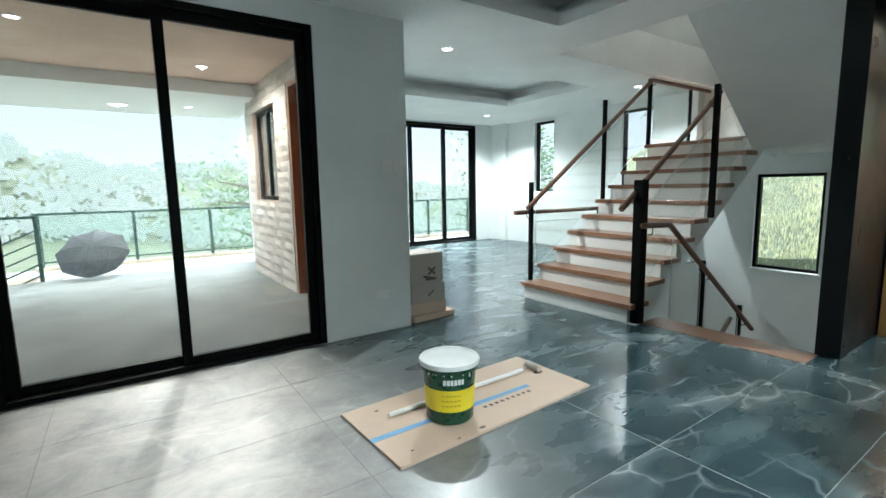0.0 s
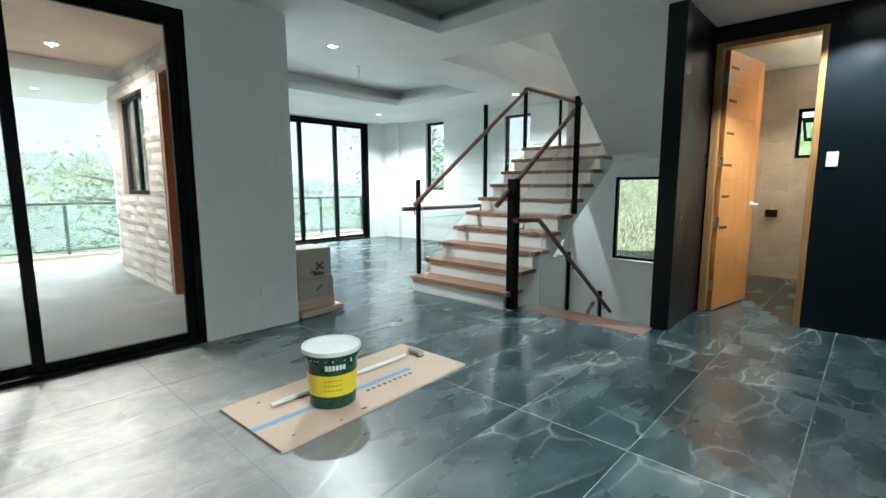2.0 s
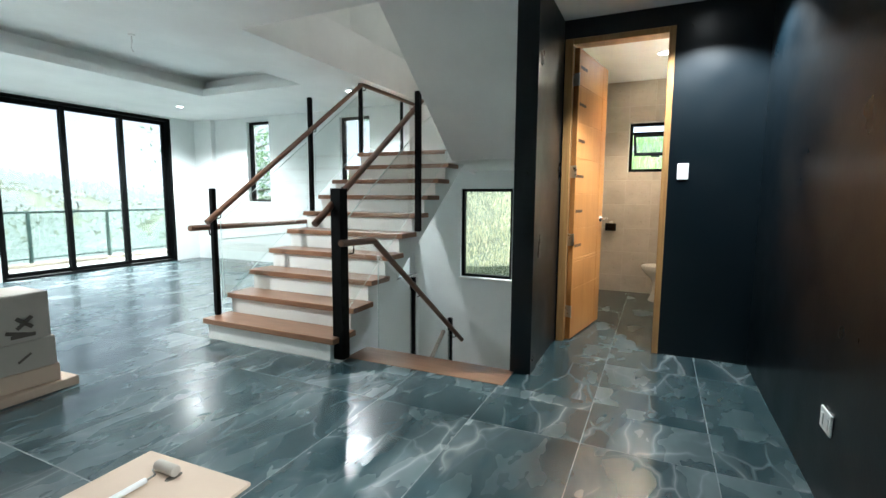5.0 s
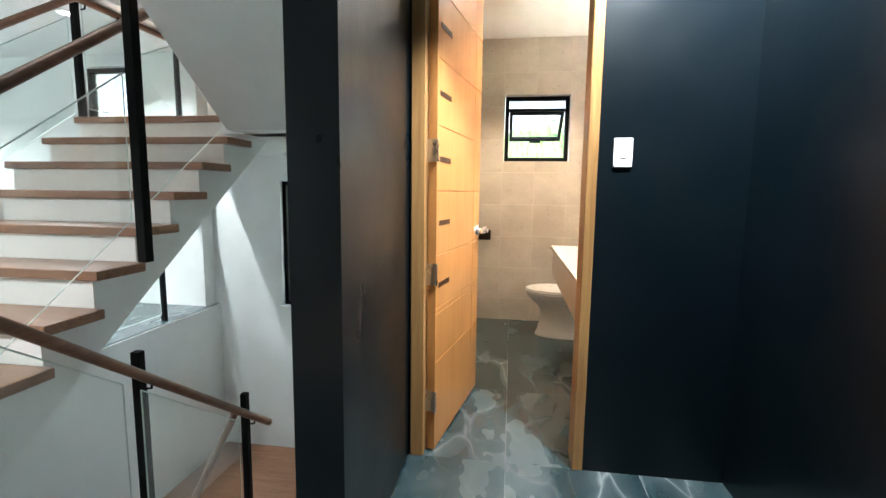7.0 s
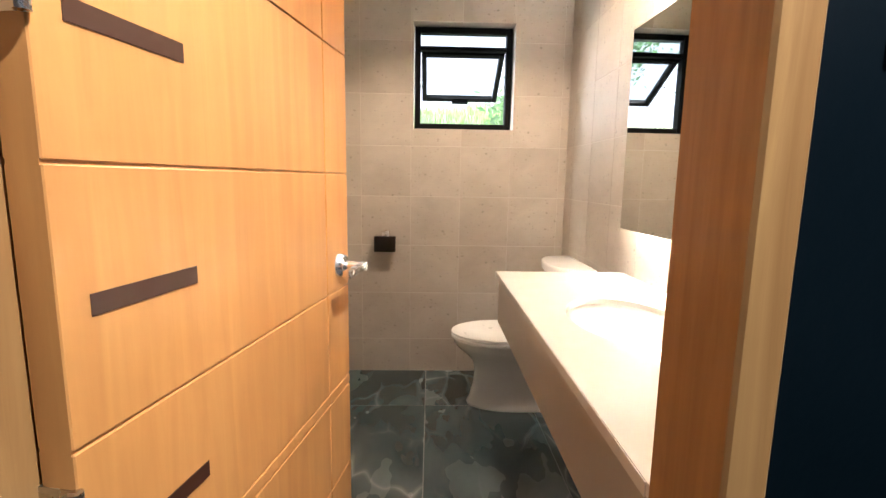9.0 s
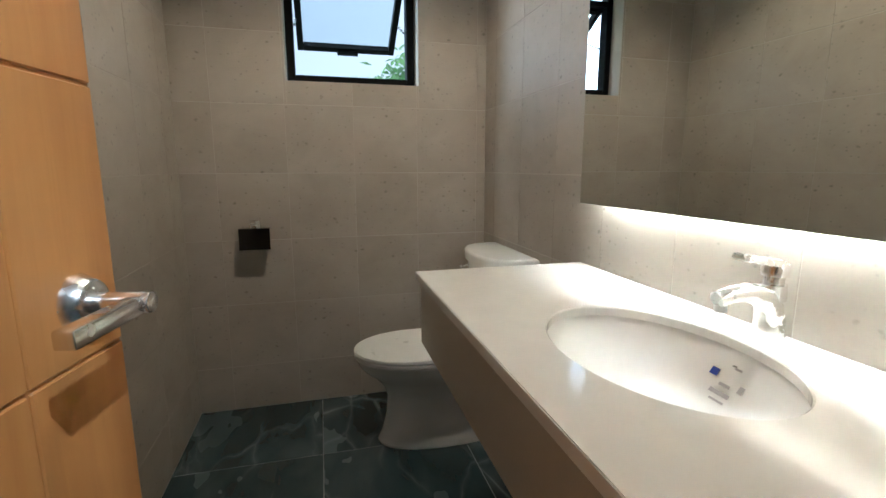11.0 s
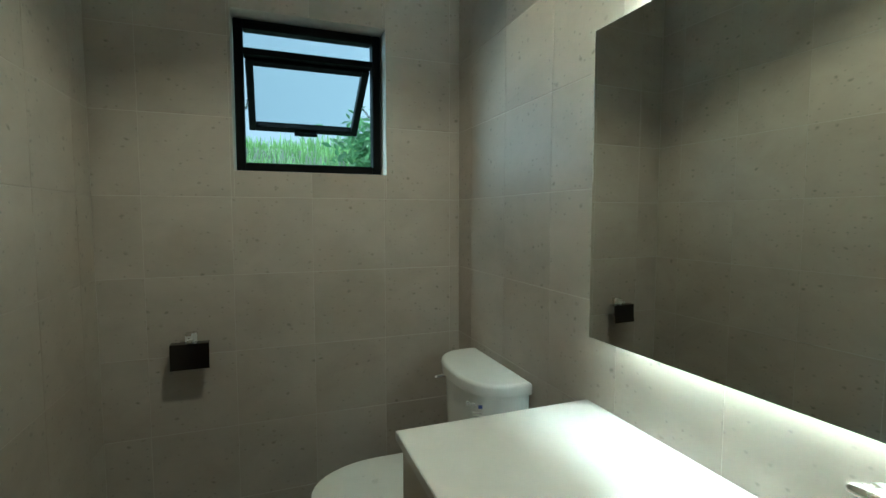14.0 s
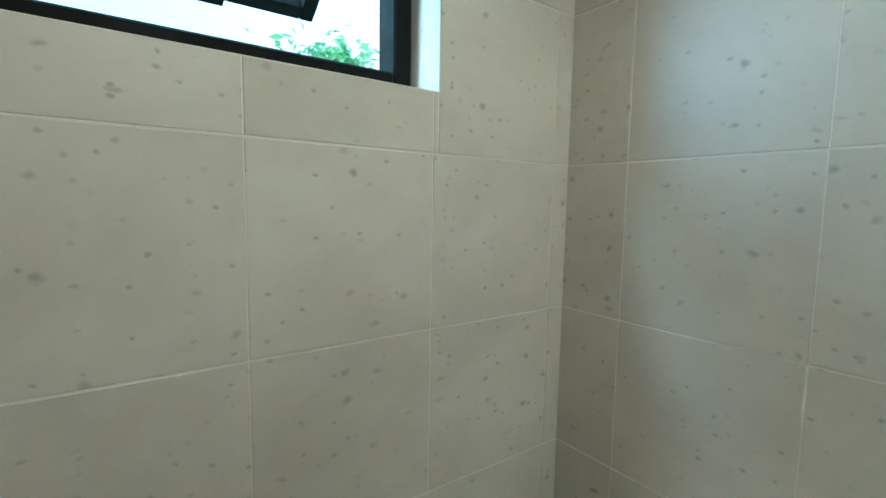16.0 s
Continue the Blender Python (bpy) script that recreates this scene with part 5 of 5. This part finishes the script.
def grass_bank(x0, y0, y1, count, tall, mat, label):
    random.seed(11)
    vs, fs = [], []
    for i in range(count):
        x = x0 + 11 * random.random() ** 1.5
        y = random.uniform(y0, y1)
        z = ground_height(x, y)
        h = tall * random.uniform(0.14, 0.42) * (1.25 if noise.noise((x / 2, y / 2, 5)) > 0.1 else 0.7)
        a, lean, w = random.uniform(0, 6.28), random.uniform(0.1, 0.55) * h, random.uniform(0.008, 0.018) * min(1.0, tall + 0.3)
        dx, dy = math.cos(a), math.sin(a)
        b = len(vs)
        vs += [(x - dy * w, y + dx * w, z - 0.03), (x + dy * w, y - dx * w, z - 0.03), (x + dx * lean * 0.35 + dy * w * 0.8, y + dy * lean * 0.35 - dx * w * 0.8, z + h * 0.6),
               (x + dx * lean * 0.35 - dy * w * 0.8, y + dy * lean * 0.35 + dx * w * 0.8, z + h * 0.6), (x + dx * lean, y + dy * lean, z + h)]
        fs += [(b, b + 1, b + 2, b + 3), (b + 3, b + 2, b + 4)]
    me = bpy.data.meshes.new("grass")
    me.from_pydata(vs, [], fs)
    me.materials.append(mat)
    tagged(new("grass", me), label, "grass", kind="stuff")


grass_bank(9.6, -5, 2.2, 9000, 1.0, GRASS, "tall bright green grass on the bank behind the house")
grass_bank(8.5, 2.2, 11, 42000, 0.2, DRYGRASS, "pale yellowish dry grass on the bank behind the house")


def tree(x, y, height, spread, seed, leaves, label, size=0.075, mat=LEAF):
    rnd = random.Random(seed)
    z0 = ground_height(x, y)
    t = thing("tree", (x, y, z0), label, "tree", "trees round the house")
    top = Vector((x + rnd.uniform(-0.3, 0.3), y + rnd.uniform(-0.3, 0.3), z0 + height * 0.72))
    base = Vector((x, y, z0 - 0.1))
    mid = (base + top) / 2 + Vector((rnd.uniform(-0.25, 0.25), rnd.uniform(-0.25, 0.25), 0))
    r = height * 0.022
    trunk = part("trunk", bm_tube([base, base.lerp(mid, 0.6), mid, mid.lerp(top, 0.6), top], [r * 1.3, r, r * 0.8, r * 0.55, r * 0.3], 10), BARK, t, "", True)
    ends = []
    for i in range(11):
        f = rnd.uniform(0.4, 0.98)
        s = base.lerp(top, f)
        a = rnd.uniform(0, 6.28)
        ln = spread * rnd.uniform(0.55, 1.0) * (1.15 - 0.5 * f)
        e = s + Vector((math.cos(a) * ln, math.sin(a) * ln, ln * rnd.uniform(0.2, 0.75)))
        m = s.lerp(e, 0.5) + Vector((0, 0, ln * 0.08))
        part("limb", bm_tube([s, m, e], [r * 0.4, r * 0.25, r * 0.08], 7), BARK, t)
        ends += [e, m, s.lerp(e, 0.75)]
    vs, fs = [], []
    for i in range(leaves):
        c = rnd.choice(ends) + Vector((rnd.gauss(0, spread * 0.2), rnd.gauss(0, spread * 0.2), rnd.gauss(0, spread * 0.15)))
        sz = size * rnd.uniform(0.67, 1.33)
        q = Euler((rnd.uniform(-0.9, 0.9), rnd.uniform(-0.9, 0.9), rnd.uniform(0, 6.28))).to_matrix()
        b = len(vs)
        for px, py, pz in ((-sz, 0, 0), (0, -sz * 0.45, 0.012), (sz, 0, 0), (0, sz * 0.45, 0.012)):
            vs.append(tuple(c + q @ Vector((px, py, pz))))
        fs += [(b, b + 1, b + 2), (b, b + 2, b + 3)]
    me = bpy.data.meshes.new("crown")
    me.from_pydata(vs, [], fs)
    me.materials.append(mat)
    o = new("crown", me)
    o.parent = t
    o.matrix_parent_inverse = Matrix.Translation(t.location).inverted()


tree(4.6, 15.0, 8.6, 2.6, 3, 2600, "leafy green tree below the terrace edge")
tree(-18.0, 56.0, 15.5, 8.5, 5, 6500, "broad green tree on the slope below, paled by a haze glow", 0.22, GLOWLEAF)
tree(-27.0, 60.0, 19.0, 9.5, 6, 6500, "broad green tree on the slope below, paled by a haze glow", 0.22, GLOWLEAF)
tree(12.5, 12.5, 6.5, 2.6, 8, 3000, "leafy green tree beside the house")
tree(14.5, 7.5, 5.5, 2.4, 9, 3000, "leafy green tree on the bank")
tree(17.0, 3.4, 4.2, 2.0, 12, 2400, "leafy green tree on the bank")
tree(12.6, -1.25, 2.0, 1.05, 13, 2400, "leafy green tree on the bank")


def far_woods():
    rnd = random.Random(21)
    vs, fs = [], []
    for i in range(5200):
        a = rnd.uniform(-0.5, math.pi + 0.5)
        d = 62 + 240 * rnd.random() ** 1.4
        x, y = 2 + d * math.cos(a), 4 + d * math.sin(a)
        if x > 12 and y < 20:
            continue
        z = ground_height(x, y)
        s = rnd.uniform(1.2, 2.6)
        for k in range(34):
            u, w = rnd.uniform(0, 6.28), rnd.uniform(-0.5, 1.0)
            q = math.sqrt(max(0.05, 1 - w * w)) * rnd.uniform(0.7, 1.05)
            c = Vector((x + s * q * math.cos(u), y + s * q * math.sin(u), z + s * (0.25 + w * rnd.uniform(0.6, 0.95))))
            r = Euler((rnd.uniform(-1.3, 1.3), rnd.uniform(-1.3, 1.3), rnd.uniform(0, 6.28))).to_matrix()
            g = s * rnd.uniform(0.16, 0.36)
            n = len(vs)
            vs += [tuple(c + r @ Vector(v)) for v in ((-g, 0, 0), (0, -g * 0.7, 0.1 * g), (g, 0, 0), (0, g * 0.7, 0.1 * g))]
            fs += [(n, n + 1, n + 2), (n, n + 2, n + 3)]
    me = bpy.data.meshes.new("far_woods")
    me.from_pydata(vs, [], fs)
    me.materials.append(GLOWWOODS)
    tagged(new("far_woods", me), "green woods on the hills beyond the terrace, paled by a haze glow", "woods", kind="stuff")


far_woods()

# ---- pieces of floor, walls ----
SHARED = {}


def tile_mesh(name, w, h, t, mat, bev=0.0016):
    key = (name, round(w, 3), round(h, 3), round(t, 3))
    if key not in SHARED:
        bm = bmesh.new()
        rings = [[bm.verts.new((sx * (w / 2 - k), sy * (h / 2 - k), z)) for sx, sy in ((-1, -1), (1, -1), (1, 1), (-1, 1))] for k, z in ((0, -t), (0, -bev), (bev, 0))]
        for a, b in zip(rings, rings[1:]):
            for i in range(4):
                bm.faces.new((a[i], a[(i + 1) % 4], b[(i + 1) % 4], b[i]))
        bm.faces.new(rings[2])
        me = bpy.data.meshes.new(name)
        bm.to_mesh(me)
        bm.free()
        me.materials.append(mat)
        SHARED[key] = me
    return SHARED[key]


def lay(parent, name, mesh, m):
    o = new(name, mesh)
    o.parent = parent
    o.matrix_basis = m
    return o


def lay_floor():
    g = 0.0018
    random.seed(2)
    for a0, a1, b0, b1 in FLOOR_AREAS:
        xs = sorted({a0, a1, *[x for x in XJ if a0 < x < a1]})
        ys = sorted({b0, b1, *[y for y in YJ if b0 < y < b1]})
        for x0, x1 in zip(xs, xs[1:]):
            for y0, y1 in zip(ys, ys[1:]):
                if x1 - x0 < 0.012 or y1 - y0 < 0.012:
                    continue
                l, r = (g if x0 in XJ else 0), (g if x1 in XJ else 0)
                d, u = (g if y0 in YJ else 0), (g if y1 in YJ else 0)
                w, h = x1 - x0 - l - r, y1 - y0 - d - u
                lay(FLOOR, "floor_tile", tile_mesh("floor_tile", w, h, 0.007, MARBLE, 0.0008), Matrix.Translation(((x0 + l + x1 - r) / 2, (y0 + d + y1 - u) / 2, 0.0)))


def lay_wall_tiles(wall_name, a0, a1, ja, z0, z1, jz, holes, pose_of):
    host = bpy.data.objects[wall_name]
    g, gz = 0.0006, 0.0012
    xs = sorted({a0, a1, *[x for x in ja if a0 + 0.01 < x < a1 - 0.01]})
    zs = sorted({z0, z1, *[z for z in jz if z0 + 0.01 < z < z1 - 0.01]})
    for u0, u1 in zip(xs, xs[1:]):
        for v0, v1 in zip(zs, zs[1:]):
            bits = []
            class_bits = bits.append
            cells(None, u0, u1, v0, v1, [h for h in holes if h[0] < u1 and h[1] > u0 and h[2] < v1 and h[3] > v0], lambda p, q, r, s: class_bits((p, q, r, s)))
            for p, q, r, s in bits:
                w, h = q - p - 2 * g, s - r - 2 * gz
                if w > 0.006 and h > 0.006:
                    lay(host, "wall_tile", tile_mesh("wall_tile", w, h, 0.012, TILE, 0.0012), pose_of((p + q) / 2, (r + s) / 2))


lay_floor()
JZ = [0.216 + 0.3035 * k for k in range(0, 9)]
JY = [0.207 + 0.3025 * k for k in range(-2, 5)]
JX = [7.497 + 0.3025 * k for k in range(-8, 2)]
E_ = Matrix(((0, 0, -1, 0), (-1, 0, 0, 0), (0, 1, 0, 0), (0, 0, 0, 1)))
lay_wall_tiles("wall_bath_east", -0.14, 1.265, JY, 0.0, 2.645, JZ, [(0.197, 0.80, 1.533, 2.145)], lambda a, z: Matrix.Translation((7.94, a, z)) @ E_)
S_ = Matrix(((-1, 0, 0, 0), (0, 0, 1, 0), (0, 1, 0, 0), (0, 0, 0, 1)))
lay_wall_tiles("wall_bath_south", 5.575, 7.94, JX, 0.0, 2.645, JZ, [], lambda a, z: Matrix.Translation((a, -0.14, z)) @ S_)
N_ = Matrix(((1, 0, 0, 0), (0, 0, -1, 0), (0, 1, 0, 0), (0, 0, 0, 1)))
lay_wall_tiles("wall_bath_north", 5.575, 7.94, JX, 0.0, 2.645, JZ, [], lambda a, z: Matrix.Translation((a, 1.265, z)) @ N_)
W_ = Matrix(((0, 0, 1, 0), (1, 0, 0, 0), (0, 1, 0, 0), (0, 0, 0, 1)))
lay_wall_tiles("wall_door", -0.14, 1.262, JY, 0.0, 2.645, JZ, [(0.355, 1.165, 0.0, 2.465)], lambda a, z: Matrix.Translation((5.5875, a, z)) @ W_)


def stone_facing():
    host = bpy.data.objects["wall_west_living"]
    rnd = random.Random(31)
    kinds = []
    for k in range(7):
        bm = bmesh.new()
        nx, nz = 4, 2
        w, h = 0.30 + 0.05 * k, 0.118
        front = [[bm.verts.new((-(0.022 + rnd.uniform(-0.012, 0.016)) * (0.25 if i in (0, nx) or j in (0, nz) else 1), -w / 2 + w * i / nx, -h / 2 + h * j / nz)) for j in range(nz + 1)] for i in range(nx + 1)]
        for i in range(nx):
            for j in range(nz):
                bm.faces.new((front[i][j], front[i][j + 1], front[i + 1][j + 1], front[i + 1][j]))
        edge = [front[i][0] for i in range(nx + 1)] + [front[nx][j] for j in range(1, nz + 1)] + [front[i][nz] for i in range(nx - 1, -1, -1)] + [front[0][j] for j in range(nz - 1, 0, -1)]
        back = [bm.verts.new((0.012, v.co.y, v.co.z)) for v in edge]
        for i in range(len(edge)):
            j = (i + 1) % len(edge)
            bm.faces.new((edge[i], edge[j], back[j], back[i]))
        bmesh.ops.recalc_face_normals(bm, faces=bm.faces)
        me = bpy.data.meshes.new("stone_block")
        bm.to_mesh(me)
        bm.free()
        me.materials.append(STONE)
        kinds.append((w, me))
    holes = [(4.70, 5.68, -0.1, 2.44), (6.2, 7.37, 1.05, 2.35)]
    z = -0.03
    while z < 2.64:
        y = 3.90
        while y < 7.72:
            w, me = kinds[rnd.randrange(len(kinds))]
            end = min(y + w, 7.72)
            for h in holes:
                if h[2] < z + 0.06 < h[3]:
                    if y < h[0] < end:
                        end = h[0]
                    elif h[0] <= y < h[1]:
                        y = end = h[1]
            if end - y > 0.03:
                lay(host, "stone_block", me, Matrix.Translation((2.262, (y + end) / 2, z + 0.061)) @ Matrix.Diagonal((1, (end - y - 0.010) / w, 1, 1)))
            y = end if end > y else y + 0.01
        z += 0.123


stone_facing()
